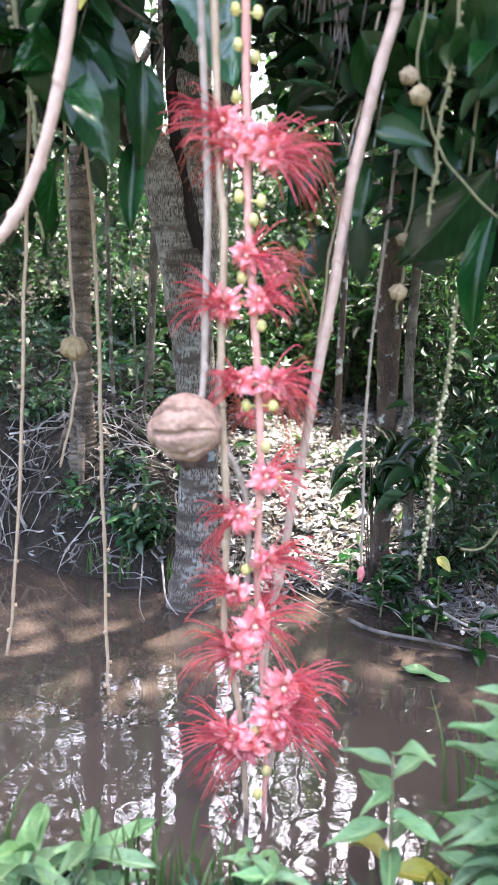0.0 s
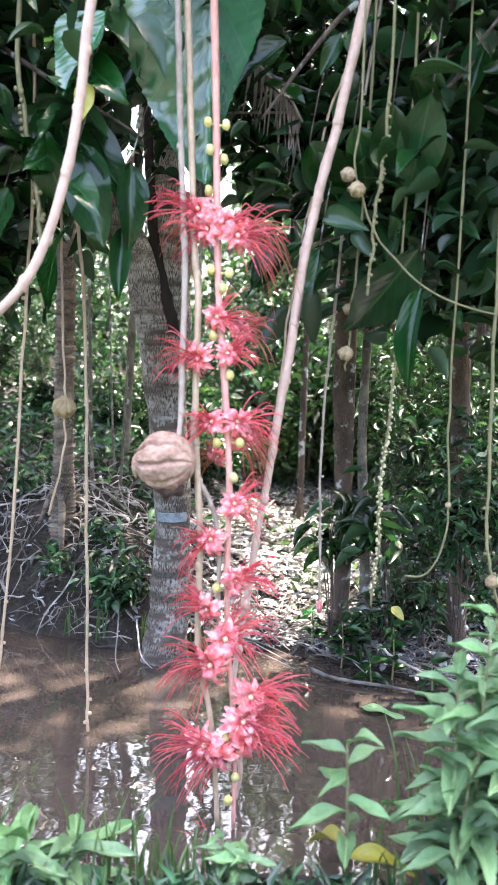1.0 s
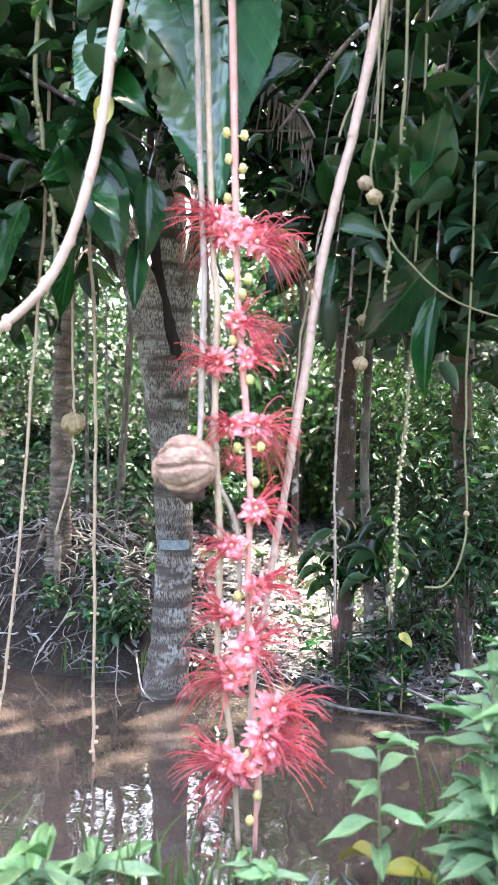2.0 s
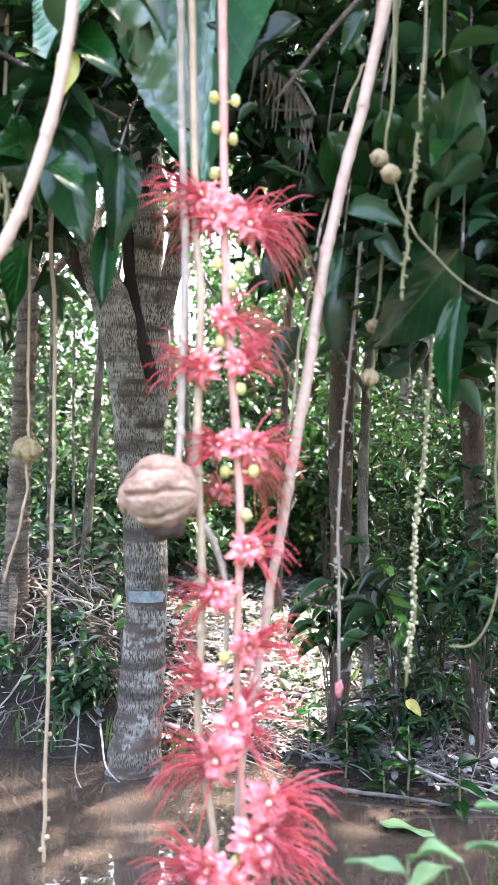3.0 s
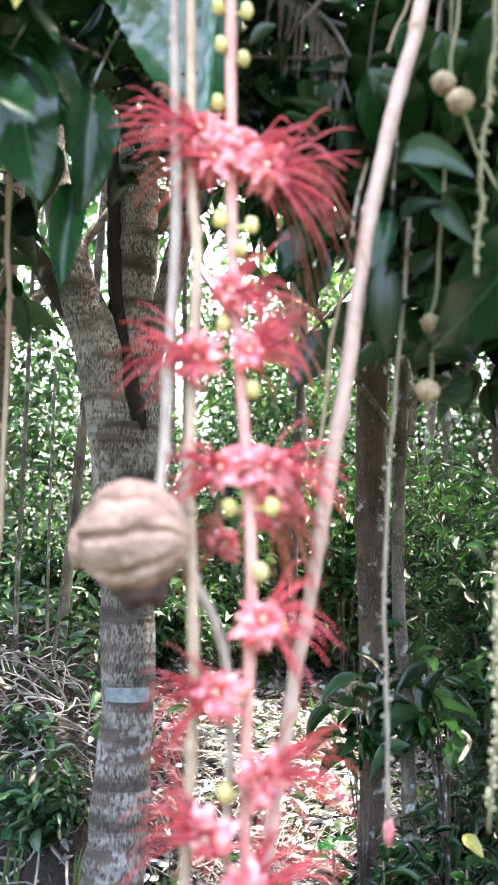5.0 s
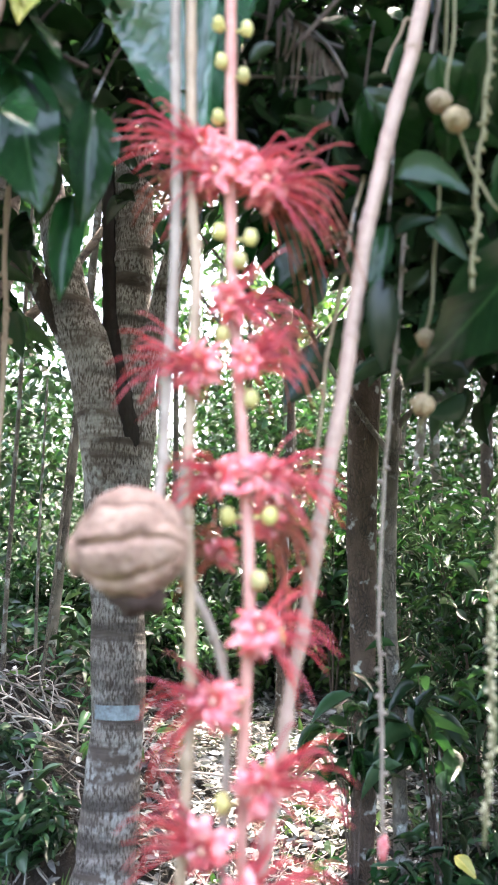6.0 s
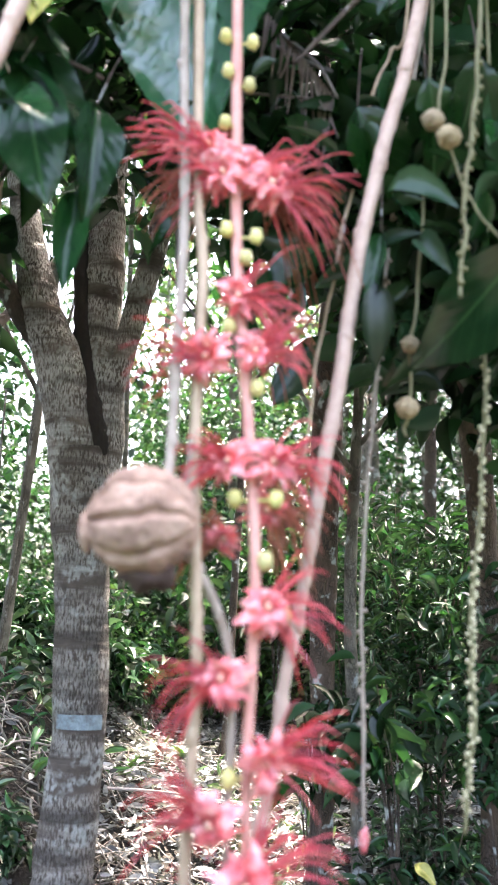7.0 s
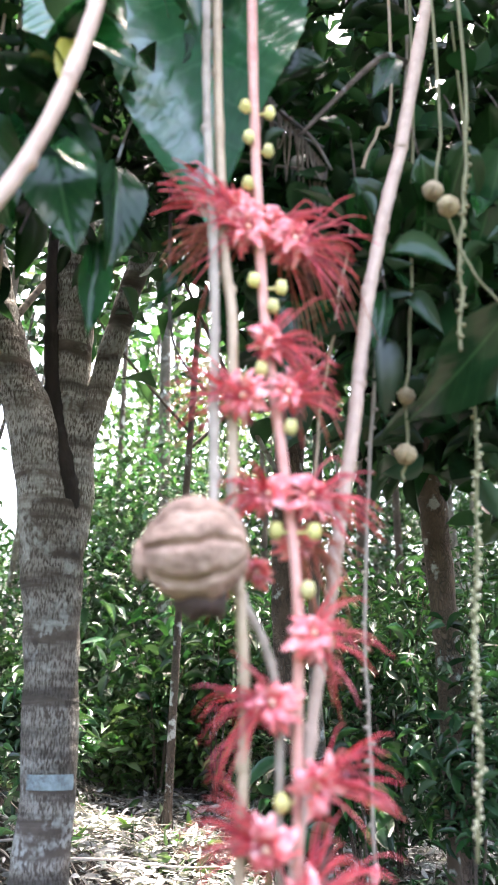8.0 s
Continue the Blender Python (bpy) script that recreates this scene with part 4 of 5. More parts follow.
strand([(0.480, 2.950, 3.300), (0.465, 2.900, 2.592), (0.456, 2.900, 2.431), (0.448, 2.900, 2.326), (0.469, 2.900, 2.248), (0.500, 2.900, 2.160), (0.543, 2.900, 2.085), (0.599, 2.900, 2.023), (0.70, 2.900, 1.93), (0.86, 2.900, 1.86), (1.05, 2.95, 1.83)], 0.0052, STEM_GREEN, "olive hanging stem with a pair of tan ribbed fruits", 0, [(0.425, 2.880, 2.304, 0.026), (0.456, 2.860, 2.251, 0.028)], None, 1)
strand([(0.530, 3.200, 3.200), (0.508, 3.200, 2.491), (0.496, 3.200, 2.265), (0.484, 3.200, 2.046), (0.467, 3.200, 1.889), (0.455, 3.200, 1.708), (0.448, 3.200, 1.632)], 0.0075, STEM_GREEN, "olive hanging stem with two tan fruits", 0, [(0.455, 3.180, 1.865, 0.024), (0.447, 3.180, 1.699, 0.029)], None, 2)
strand([(0.560, 3.300, 3.300), (0.478, 3.300, 2.582), (0.445, 3.300, 2.343), (0.415, 3.300, 2.007), (0.390, 3.300, 1.727), (0.374, 3.300, 1.499), (0.369, 3.300, 1.156), (0.369, 3.300, 0.958), (0.379, 3.300, 0.684)], 0.008, STEM_GREY, "thin grey hanging strand ending in a withered pink flower", 34, [], True, 3)
strand([(0.660, 3.150, 2.600), (0.640, 3.150, 2.000), (0.628, 3.150, 1.600), (0.608, 3.150, 1.350), (0.588, 3.150, 1.150), (0.592, 3.150, 0.950), (0.570, 3.150, 0.720)], 0.0075, STEM_GREEN, "beaded yellowish hanging stalk after flowering", 120, [], None, 4)
strand([(-0.742, 3.47, 3.275), (-0.738, 3.47, 2.118), (-0.739, 3.47, 2.019), (-0.732, 3.47, 1.622), (-0.729, 3.47, 1.45), (-0.733, 3.47, 1.252), (-0.801, 3.47, 0.978)], 0.0080, STEM_TAN, "thin tan strand with a round tan fruit", 0, [(-0.723, 3.446, 1.449, 0.049)], None, 5)
strand([(-0.686, 3.47, 3.275), (-0.667, 3.47, 2.284), (-0.643, 3.47, 1.851), (-0.636, 3.47, 1.294), (-0.634, 3.47, 0.799), (-0.63, 3.47, 0.18), (-0.63, 3.47, 0.01)], 0.0109, STEM_TAN, "long reddish tan hanging strand reaching the water", 18, [], None, 6)
strand([(0.850, 3.100, 2.600), (0.837, 3.100, 1.608), (0.836, 3.100, 1.343), (0.847, 3.100, 1.139), (0.834, 3.100, 0.996), (0.776, 3.100, 0.873), (0.695, 3.100, 0.860)], 0.006, STEM_GREEN, "thin green strand curling at its end", 0, [(0.843, 3.090, 1.140, 0.012)], None, 7)
strand([(0.970, 3.000, 2.900), (0.964, 3.000, 2.142), (0.967, 3.000, 1.687), (0.970, 3.000, 1.168), (0.983, 3.000, 0.961), (1.001, 3.000, 0.878), (1.046, 3.000, 0.733)], 0.009, STEM_GREEN, "olive hanging strand with a small pale fruit", 12, [(0.995, 2.980, 0.881, 0.025)], None, 8)
strand([(-0.797, 3.346, 3.275), (-0.817, 3.346, 2.474), (-0.837, 3.346, 2.038), (-0.865, 3.346, 1.709), (-0.9, 3.346, 1.194), (-0.962, 3.346, 0.511), (-1.004, 3.346, 0.225)], 0.0103, STEM_TAN, "tan hanging strand over the creek", 14, [], None, 9)
strand([(0.457, 3.200, 2.927), (0.405, 3.200, 2.720), (0.354, 3.200, 2.569), (0.285, 3.200, 2.217), (0.253, 3.200, 1.990), (0.222, 3.200, 1.814), (0.194, 3.200, 1.519)], 0.007, STEM_TAN, "thin tan strand hanging aslant", 0, [], None, 10)
strand([(0.570, 2.950, 2.900), (0.546, 2.950, 2.385), (0.535, 2.950, 2.264), (0.518, 2.950, 2.081), (0.507, 2.950, 1.903)], 0.008, STEM_GREEN, "short beaded green flower stalk", 34, [], None, 11)
strand([(-0.790, 3.100, 2.900), (-0.770, 3.100, 2.564), (-0.732, 3.100, 2.298), (-0.710, 3.100, 2.093), (-0.706, 3.100, 1.848)], 0.014, STEM_GREEN, "thick beaded green flower stalk", 34, [], None, 14)


# ---- big leaves above ----
def leafy_branch(pts, r, n, label, seed, length=(0.13, 0.25), hang=0.75, mats=None):
    """A branch with large leaves that droop from its twigs."""
    rs = random.Random(seed)
    ob = thing("leafy_branch", pts[0], label, "branch", "leafy branches overhead")
    under(ob, part("branch", tube(pts, [r, r * 0.7, r * 0.35], 8, 20, 0.1, seed), BARK_DARK))
    c = glide(pts, 60)
    for k in range(n):
        q = Vector(c[int(8 + 52 * k / n)]) + Vector((rs.gauss(0, 0.09), rs.gauss(0, 0.12), rs.gauss(0, 0.08)))
        d = Vector((rs.gauss(0, 0.6), rs.gauss(0, 0.5), -rs.uniform(0.2, 1.0) * hang)).normalized()
        ln = rs.uniform(*length)
        lf = part("leaf", BLADES[rs.randrange(7)], None)
        lf.matrix_world = leaf_matrix(q, q + d * ln, ln * rs.uniform(0.36, 0.5), (rs.gauss(0, 0.5), -0.7 + rs.gauss(0, 0.4), 0.9))
        w = lf.matrix_world.copy()
        under(ob, lf)
        lf.matrix_basis = w
    return ob


def key_leaf(base, tip, width, facing, blade, label, hang_from=None):
    """One large leaf on a short twig of its own."""
    ob = thing("large_leaf", base, label, "leaf", "large leaves overhead")
    lf = part("blade", blade, None)
    under(ob, lf)
    lf.matrix_basis = leaf_matrix(base, tip, width * 1.15, facing)
    up = hang_from or (base[0] + 0.05, base[1] + 0.2, base[2] + 0.32)
    under(ob, part("stalk", tube([up, ((base[0] + up[0]) / 2, (base[1] + up[1]) / 2, (base[2] + up[2]) / 2 + 0.02), base], [0.003, 0.0026, 0.0024], 6, 8), BARK_DARK))
    return ob


FRONT = leaf_blade("front_leaf_blade", LEAF_FRONT, 0.45, 0.12, 0.05, 40, 1.05, 16, 78, 0.009, 0.05)
key_leaf((-0.08, 3.22, 3.36), (-0.135, 3.12, 2.34), 0.46, (-0.35, -1, 0.5), FRONT, "large glossy green leaf hanging behind the red flowers", (-0.12, 3.15, 3.7))
key_leaf((-0.62, 3.06, 2.50), (-0.32, 3.0, 2.25), 0.16, (0, -0.6, 1), BLADES[1], "large dark green leathery leaf")
key_leaf((-0.54, 3.0, 2.44), (-0.445, 2.97, 2.065), 0.16, (-0.2, -1, 0.2), BLADES[0], "large dark green hanging leaf")
key_leaf((-0.36, 3.05, 2.38), (-0.35, 3.0, 2.055), 0.10, (0.4, -1, 0.3), BLADES[2], "narrow dark green hanging leaf")
key_leaf((-0.39, 3.05, 2.15), (-0.397, 3.0, 1.88), 0.07, (0.2, -1, 0.3), BLADES[5], "narrow dark green hanging leaf")
key_leaf((-0.42, 2.98, 2.88), (-0.60, 2.93, 2.60), 0.22, (-0.4, -0.8, 0.7), FRONT, "broad pale glossy green leaf")
key_leaf((-0.58, 3.05, 2.14), (-0.75, 3.0, 1.83), 0.15, (-0.5, -0.6, 1), BLADES[3], "glossy dark leaf with a white sheen")
key_leaf((-0.70, 3.1, 2.5), (-0.63, 3.05, 2.2), 0.13, (-0.4, -0.6, 0.9), BLADES[3], "dark green leaf with a white sheen")
key_leaf((-0.85, 3.1, 2.3), (-0.93, 3.05, 1.95), 0.15, (-0.2, -0.6, 0.8), BLADES[0], "glossy dark hanging leaf")
key_leaf((0.578, 3.0, 2.57), (0.547, 3.1, 2.295), 0.12, (0.2, -1, 0.0), BLADES[4], "dark green leaf with a pale edge")
key_leaf((0.71, 2.98, 2.6), (0.65, 3.12, 2.27), 0.15, (0.2, -1, -0.2), BLADES[0], "broad dark green hanging leaf")
key_leaf((0.69, 2.96, 2.06), (0.453, 3.1, 1.75), 0.2, (0.3, -0.8, -0.6), BLADES[6], "large dark leaf with clear veins")
key_leaf((0.70, 3.03, 1.94), (0.645, 2.97, 1.58), 0.08, (-0.5, -1, 0.3), BLADES[2], "narrow glossy hanging leaf")
key_leaf((0.444, 3.0, 2.5), (0.514, 3.1, 2.29), 0.11, (0.3, -1, -0.2), BLADES[1], "broad dark green leaf")
key_leaf((0.335, 3.0, 2.08), (0.297, 2.97, 1.866), 0.05, (-0.6, -1, 0.2), BLADES[5], "narrow curled green leaf")
key_leaf((0.27, 3.14, 2.10), (0.06, 3.08, 1.94), 0.14, (0, -0.6, 1), BLADES[1], "large dark green leaf pointing down")
key_leaf((0.29, 3.08, 2.46), (0.41, 3.18, 2.26), 0.15, (0.2, -1, -0.3), BLADES[2], "broad dark leaf in the shade")
key_leaf((-0.08, 3.32, 2.27), (-0.235, 3.28, 2.12), 0.075, (0, -0.6, 1), BLADES[4], "small green leaf before the forked tree")
key_leaf((-0.49, 2.93, 2.63), (-0.507, 2.9, 2.49), 0.06, (0.2, -1, 0.2), leaf_blade("yellow_tip_blade", LEAF_YELLOW, 0.3, 0.2, 0.05, 44), "yellowing leaf among the glossy ones")
leafy_branch([(-1.1, 3.5, 3.0), (-0.75, 3.25, 2.75), (-0.36, 3.12, 2.5)], 0.014, 18, "drooping branch of large dark glossy leaves", 290, (0.24, 0.4))
leafy_branch([(-1.3, 3.4, 2.7), (-1.0, 3.2, 2.5), (-0.6, 3.1, 2.4)], 0.014, 14, "drooping branch of large dark glossy leaves", 291, (0.24, 0.38))
leafy_branch([(1.1, 3.4, 3.0), (0.85, 3.25, 2.75), (0.62, 3.12, 2.5)], 0.014, 14, "drooping branch of large dark glossy leaves", 292, (0.2, 0.32))
rs = random.Random(8)
for i in range(54):
    x = rs.uniform(-1.7, 1.9)
    y = rs.uniform(2.9, 4.2)
    low = 2.75 if -0.95 < x < -0.15 else 2.0 if x < -0.25 else 2.5 if x < 0.3 else 1.75
    z = low + rs.uniform(0.1, 1.3) + (y - 2.9) * 0.25
    e = (x + rs.uniform(-0.5, 0.5), y - rs.uniform(0.0, 0.3), z - rs.uniform(0.05, 0.3))
    leafy_branch([(x, y + 0.2, z + 0.35), (x * 0.6 + e[0] * 0.4, y, z + 0.15), e], 0.014, 9, "drooping branch of large dark glossy leaves", 300 + i)


# ---- the red flowers ----
def flower(parent, at, side, size, seed, stamen=STAMEN, n=36, back=0.0, drop=0.25):
    """A flower: crumpled pink petals about a pale middle, a dense short tuft, and long curving filaments thrown to one side."""
    rs = random.Random(seed)
    face = Vector((side * 0.35, -0.9, rs.uniform(-0.2, 0.4))).normalized()
    f = part("flower", ball(Vector(at) + face * 0.010 * size, 0.0065 * size, None, 0.0065 * size, 10, 7), EYE_YELLOW)
    under(parent, f)
    x = face.cross(Vector((0, 0, 1))).normalized()
    y = x.cross(face)
    sets = []
    for k in range(17):
        ring = k % 2
        a = 2 * math.pi * (k + rs.uniform(-0.5, 0.5)) / 17
        d = x * math.cos(a) + y * math.sin(a)
        w = (face.cross(d) + face * rs.uniform(-0.5, 0.5)).normalized()
        verts = []
        pw, pl, curl = rs.uniform(0.5, 1.0), rs.uniform(0.6, 1.2), rs.uniform(-0.5, 2.6)
        for i in range(7):
            s = i / 6
            half = 0.0125 * size * pw * math.sin(math.pi * (0.12 + 0.8 * s)) * (1 + rs.uniform(-0.25, 0.25))
            c = Vector(at) + d * (0.004 + 0.041 * s * pl) * size + face * ((0.010 + 0.012 * ring) * math.sin(2.6 * s) - 0.012 * s * s * curl) * size
            for j in (-1, -0.4, 0.4, 1):
                verts.append(c + w * half * j + face * 0.005 * size * (abs(j) - 0.3) * (1 - s) + face * rs.gauss(0, 0.0012))
        faces = [(i * 4 + j, i * 4 + j + 1, i * 4 + j + 5, i * 4 + j + 4) for i in range(6) for j in range(3)]
        sets.append((verts, faces))
    pt = part("corolla", merge(*sets), PETAL)
    sets = []
    for k in range(70):
        d = (Vector((side * 0.5, -0.2, 0)) + Vector((rs.gauss(0, 0.8), rs.gauss(0, 0.6), rs.gauss(0, 0.8)))).normalized()
        ln = rs.uniform(0.02, 0.05) * size
        o = Vector(at) + Vector((0, 0.006, 0))
        sets.append(tube([o, o + d * ln * 0.6 + Vector((rs.gauss(0, 0.004), 0, rs.gauss(0, 0.004))), o + d * ln + Vector((0, 0, -0.004))], [0.0018, 0.0016, 0.0010], 3, 4))
    tf = part("tuft", merge(*sets), stamen)
    sets = []
    main = Vector((side, rs.uniform(-0.2, 0.2) + back, rs.uniform(-0.25, 0.2))).normalized()
    wisps = [(main + Vector((rs.gauss(0, 0.3), rs.gauss(0, 0.45), rs.gauss(0, 0.55)))).normalized() for q in range(13)]
    for k in range(n):
        d = (wisps[k % 13] + Vector((rs.gauss(0, 0.12), rs.gauss(0, 0.16), rs.gauss(0, 0.12)))).normalized()
        ln = rs.uniform(0.05, 0.14) * size
        o = Vector(at) + d * 0.006 + Vector((0, 0.008, 0))
        sag = drop * rs.uniform(0.0, 1.6)
        lift = Vector((0, 0, 0.012 + rs.gauss(0, 0.006)))
        p1 = o + d * ln * 0.4 + lift * 0.6 + Vector((rs.gauss(0, 0.004), rs.gauss(0, 0.004), 0))
        p2 = o + d * ln * 0.75 + lift - Vector((0, 0, sag * ln * 0.35))
        p3 = o + d * ln * 0.97 + lift * 0.5 - Vector((0, 0, sag * ln * 0.9))
        sets.append(tube([o, p1, p2, p3], [0.0019, 0.0017, 0.0014, 0.0009], 3, 8))
    sm = part("stamen_brush", merge(*sets), stamen)
    pt.parent = sm.parent = tf.parent = f
    return f


def bud(parent, at, root, r=0.0105):
    """A round bud on a short stalk from the stem."""
    g = merge(ball(at, r, r, r * 1.25, 9, 7, 0.3, at[2]), tube([root, ((root[0] + at[0]) / 2, (root[1] + at[1]) / 2, (root[2] + at[2]) / 2 - 0.002), at], [0.0025, 0.0025, 0.003], 5, 4))
    return under(parent, part("bud", g, BUD, label="yellow-green bud"))


raceme = thing("flower_raceme", (-0.071, 2.5, 4.4), "pink hanging stalk with red powder-puff flowers and buds", "flower strand")
RACEME_LINE = [(-0.030, 2.425, 4.45), (-0.045, 2.365, 3.70), (-0.057, 2.325, 3.15), (-0.066, 2.305, 2.675), (-0.068, 2.33, 2.369), (-0.07, 2.33, 2.086), (-0.071, 2.299, 1.714), (-0.055, 2.26, 1.408), (-0.05, 2.238, 1.222), (-0.06, 2.235, 1.023), (-0.062, 2.235, 0.82), (-0.05, 2.23, 0.6), (-0.06, 2.23, 0.36)]
under(raceme, part("stem", tube(RACEME_LINE, [0.0105, 0.0105, 0.010, 0.0095, 0.009, 0.0085, 0.008, 0.0075, 0.007, 0.006, 0.005], 10, 90, 0.05, 1, 0.12), STEM_PINK))
SPOTS = (
    (-0.115, 2.312, 1.897, -1, 1.0), (-0.091, 2.301, 1.848, -1, 0.9), (-0.023, 2.293, 1.829, 1, 1.05), (-0.05, 2.305, 1.86, 1, 0.85),
    (-0.076, 2.269, 1.635, 1, 0.85), (-0.115, 2.257, 1.539, -1, 0.95), (-0.05, 2.257, 1.546, 1, 0.75),
    (-0.086, 2.24, 1.385, -1, 0.75), (-0.028, 2.24, 1.384, 1, 0.85), (-0.039, 2.22, 1.188, 1, 0.85),
    (-0.093, 2.22, 1.1, -1, 0.85), (-0.042, 2.22, 1, 1, 0.9), (-0.106, 2.22, 0.93, -1, 0.9),
)
for i, (x, y, z, side, size) in enumerate(SPOTS):
    flower(raceme, (x, y, z), side, size, 500 + i)
LOW = ((-0.07, 0.855, 1), (-0.10, 0.79, -1), (-0.01, 0.71, 1), (-0.03, 0.645, 1), (-0.12, 0.585, -1), (-0.085, 0.565, -1), (-0.02, 0.60, 1), (-0.10, 0.30, -1))
for i, (x, z, side) in enumerate(LOW):
    flower(raceme, (x, 2.215, z), side, 1.12, 540 + i, n=52)
flower(raceme, (-0.085, 2.33, 1.29), -1, 0.6, 570, STAMEN_OLD, 36, 0.6, 0.6)
flower(raceme, (-0.02, 2.36, 1.60), 1, 0.7, 571, STAMEN_OLD, 40, 0.5, 0.5)
flower(raceme, (-0.02, 2.35, 1.845), 1, 1.15, 572, STAMEN_OLD, 42, 0.5, 0.7)
flower(raceme, (-0.10, 2.35, 1.875), -1, 0.95, 573, STAMEN_OLD, 50, 0.5, 0.5)
flower(raceme, (-0.03, 2.32, 1.33), 1, 0.8, 574, STAMEN_OLD, 50, 0.5, 0.9)
for x, z in ((-0.045, 2.098), (-0.089, 2.106), (-0.085, 2.041), (-0.051, 2.016), (-0.09, 1.943), (-0.088, 1.753), (-0.043, 1.743), (-0.059, 1.706), (-0.084, 1.592), (-0.045, 1.496), (-0.078, 1.334), (-0.022, 1.334), (-0.038, 1.25), (-0.015, 1.18), (-0.07, 1.105), (-0.085, 0.98), (-0.07, 0.6), (-0.05, 0.5), (-0.07, 0.44)):
    q = min(glide(RACEME_LINE, 400), key=lambda c: abs(c[2] - z))
    bud(raceme, (x, q[1] - 0.012, z), tuple(q))

tan_strand = thing("hanging_strand", (-0.15, 2.5, 4.4), "tan hanging stalk twisting beside the red flowers", "hanging stem")
TAN_LINE = [(-0.097, 2.435, 4.45), (-0.112, 2.375, 3.70), (-0.122, 2.335, 3.15), (-0.132, 2.315, 2.675), (-0.133, 2.338, 2.369), (-0.133, 2.336, 2.088), (-0.13, 2.315, 1.806), (-0.122, 2.301, 1.679), (-0.132, 2.268, 1.41), (-0.128, 2.248, 1.223), (-0.126, 2.245, 1.075), (-0.138, 2.245, 0.831), (-0.11, 2.245, 0.62), (-0.1, 2.24, 0.36)]
under(tan_strand, part("stem", tube(TAN_LINE, [0.0095, 0.0095, 0.009, 0.0085, 0.008, 0.008, 0.0075, 0.007, 0.006], 10, 90, 0.06, 3, 0.2), STEM_TAN))

fruit_strand = thing("fruit_strand", (-0.175, 2.5, 4.4), "grey hanging stem bearing one large ribbed woody fruit", "fruit strand")
GREY_LINE = [(-0.117, 2.425, 4.45), (-0.132, 2.365, 3.70), (-0.143, 2.325, 3.15), (-0.153, 2.305, 2.675), (-0.155, 2.322, 2.373), (-0.157, 2.321, 2.088), (-0.152, 2.294, 1.761), (-0.16, 2.264, 1.525), (-0.166, 2.237, 1.37), (-0.17, 2.209, 1.34)]
under(fruit_strand, part("stem", tube(GREY_LINE, [0.0075, 0.0075, 0.007, 0.007, 0.0075, 0.006], 9, 70, 0.06, 5, 0.25), STEM_GREY))
fruit = under(fruit_strand, part("fruit", ribbed((-0.198, 2.2, 1.288), 0.07, 8, 0.19, 0.2, (1, -0.22, -0.02), 140, 70, 1.03, 2.0), NUT, label="brown ribbed walnut-like fruit"))
cal = part("calyx", ball((-0.191, 2.205, 1.222), 0.036, 0.034, 0.022, 16, 10, 0.4, 3.0), NUT_DARK, label="dark withered calyx")
knob = part("knob", ball((-0.269, 2.205, 1.275), 0.012, 0.018, 0.026, 12, 8, 0.5, 5.0), NUT, label="rough pole of the husk")
cal.parent = knob.parent = fruit

side_stem = thing("hanging_strand", (-0.145, 2.26, 1.45), "thin brown stem crossing below the woody fruit", "hanging stem")
SIDE_LINE = [(-0.135, 2.268, 1.42), (-0.14, 2.255, 1.28), (-0.10, 2.25, 1.19), (-0.08, 2.245, 1.10), (-0.085, 2.245, 0.93), (-0.09, 2.245, 0.75)]
under(side_stem, part("stem", tube(SIDE_LINE, [0.006, 0.006, 0.006, 0.005, 0.004], 8, 50, 0.05, 7, 0.2), STEM_GREY))

vine = thing("bare_vine", (0.42, 2.55, 4.4), "pale pinkish bare vine slanting past the flowers", "vine")
VINE_LINE = [(0.976, 3.152, 5.082), (0.701, 3.061, 3.937), (0.53, 3.015, 3.193), (0.4, 2.981, 2.567), (0.384, 2.981, 2.483), (0.34, 2.981, 2.318), (0.309, 2.981, 2.17), (0.28, 2.981, 2.025), (0.255, 2.981, 1.832), (0.234, 2.981, 1.67), (0.21, 2.981, 1.523), (0.186, 2.981, 1.356), (0.162, 2.981, 1.193), (0.137, 2.981, 1.056), (0.123, 2.981, 0.945), (0.096, 2.981, 0.749), (0.078, 2.981, 0.655), (0.054, 2.969, 0.387), (0.089, 2.969, 0.135), (0.072, 2.969, 0.0)]
under(vine, part("stem", tube(VINE_LINE, [0.018, 0.018, 0.0175, 0.017, 0.0165, 0.016, 0.014, 0.0125, 0.0115, 0.010, 0.008], 10, 130, 0.08, 9, 0.22), STEM_PALE))
vine2 = thing("bare_vine", (-0.12, 2.15, 2.9), "pale thick vine slanting down past dark leaves", "vine")
VINE_TWO = [(0.2, 2.75, 4.6), (-0.16, 2.65, 3.6), (-0.34, 2.6, 2.98), (-0.40, 2.6, 2.72), (-0.425, 2.6, 2.5), (-0.465, 2.6, 2.28), (-0.535, 2.6, 2.05), (-0.63, 2.6, 1.88), (-0.8, 2.6, 1.73), (-1.1, 2.6, 1.5), (-1.6, 2.6, 1.1), (-2.1, 2.5, 0.6), (-2.4, 2.3, 0.1)]
under(vine2, part("stem", tube(VINE_TWO, [0.016, 0.016, 0.016, 0.016, 0.015, 0.014, 0.012], 10, 60, 0.08, 11, 0.12), STEM_PALE))

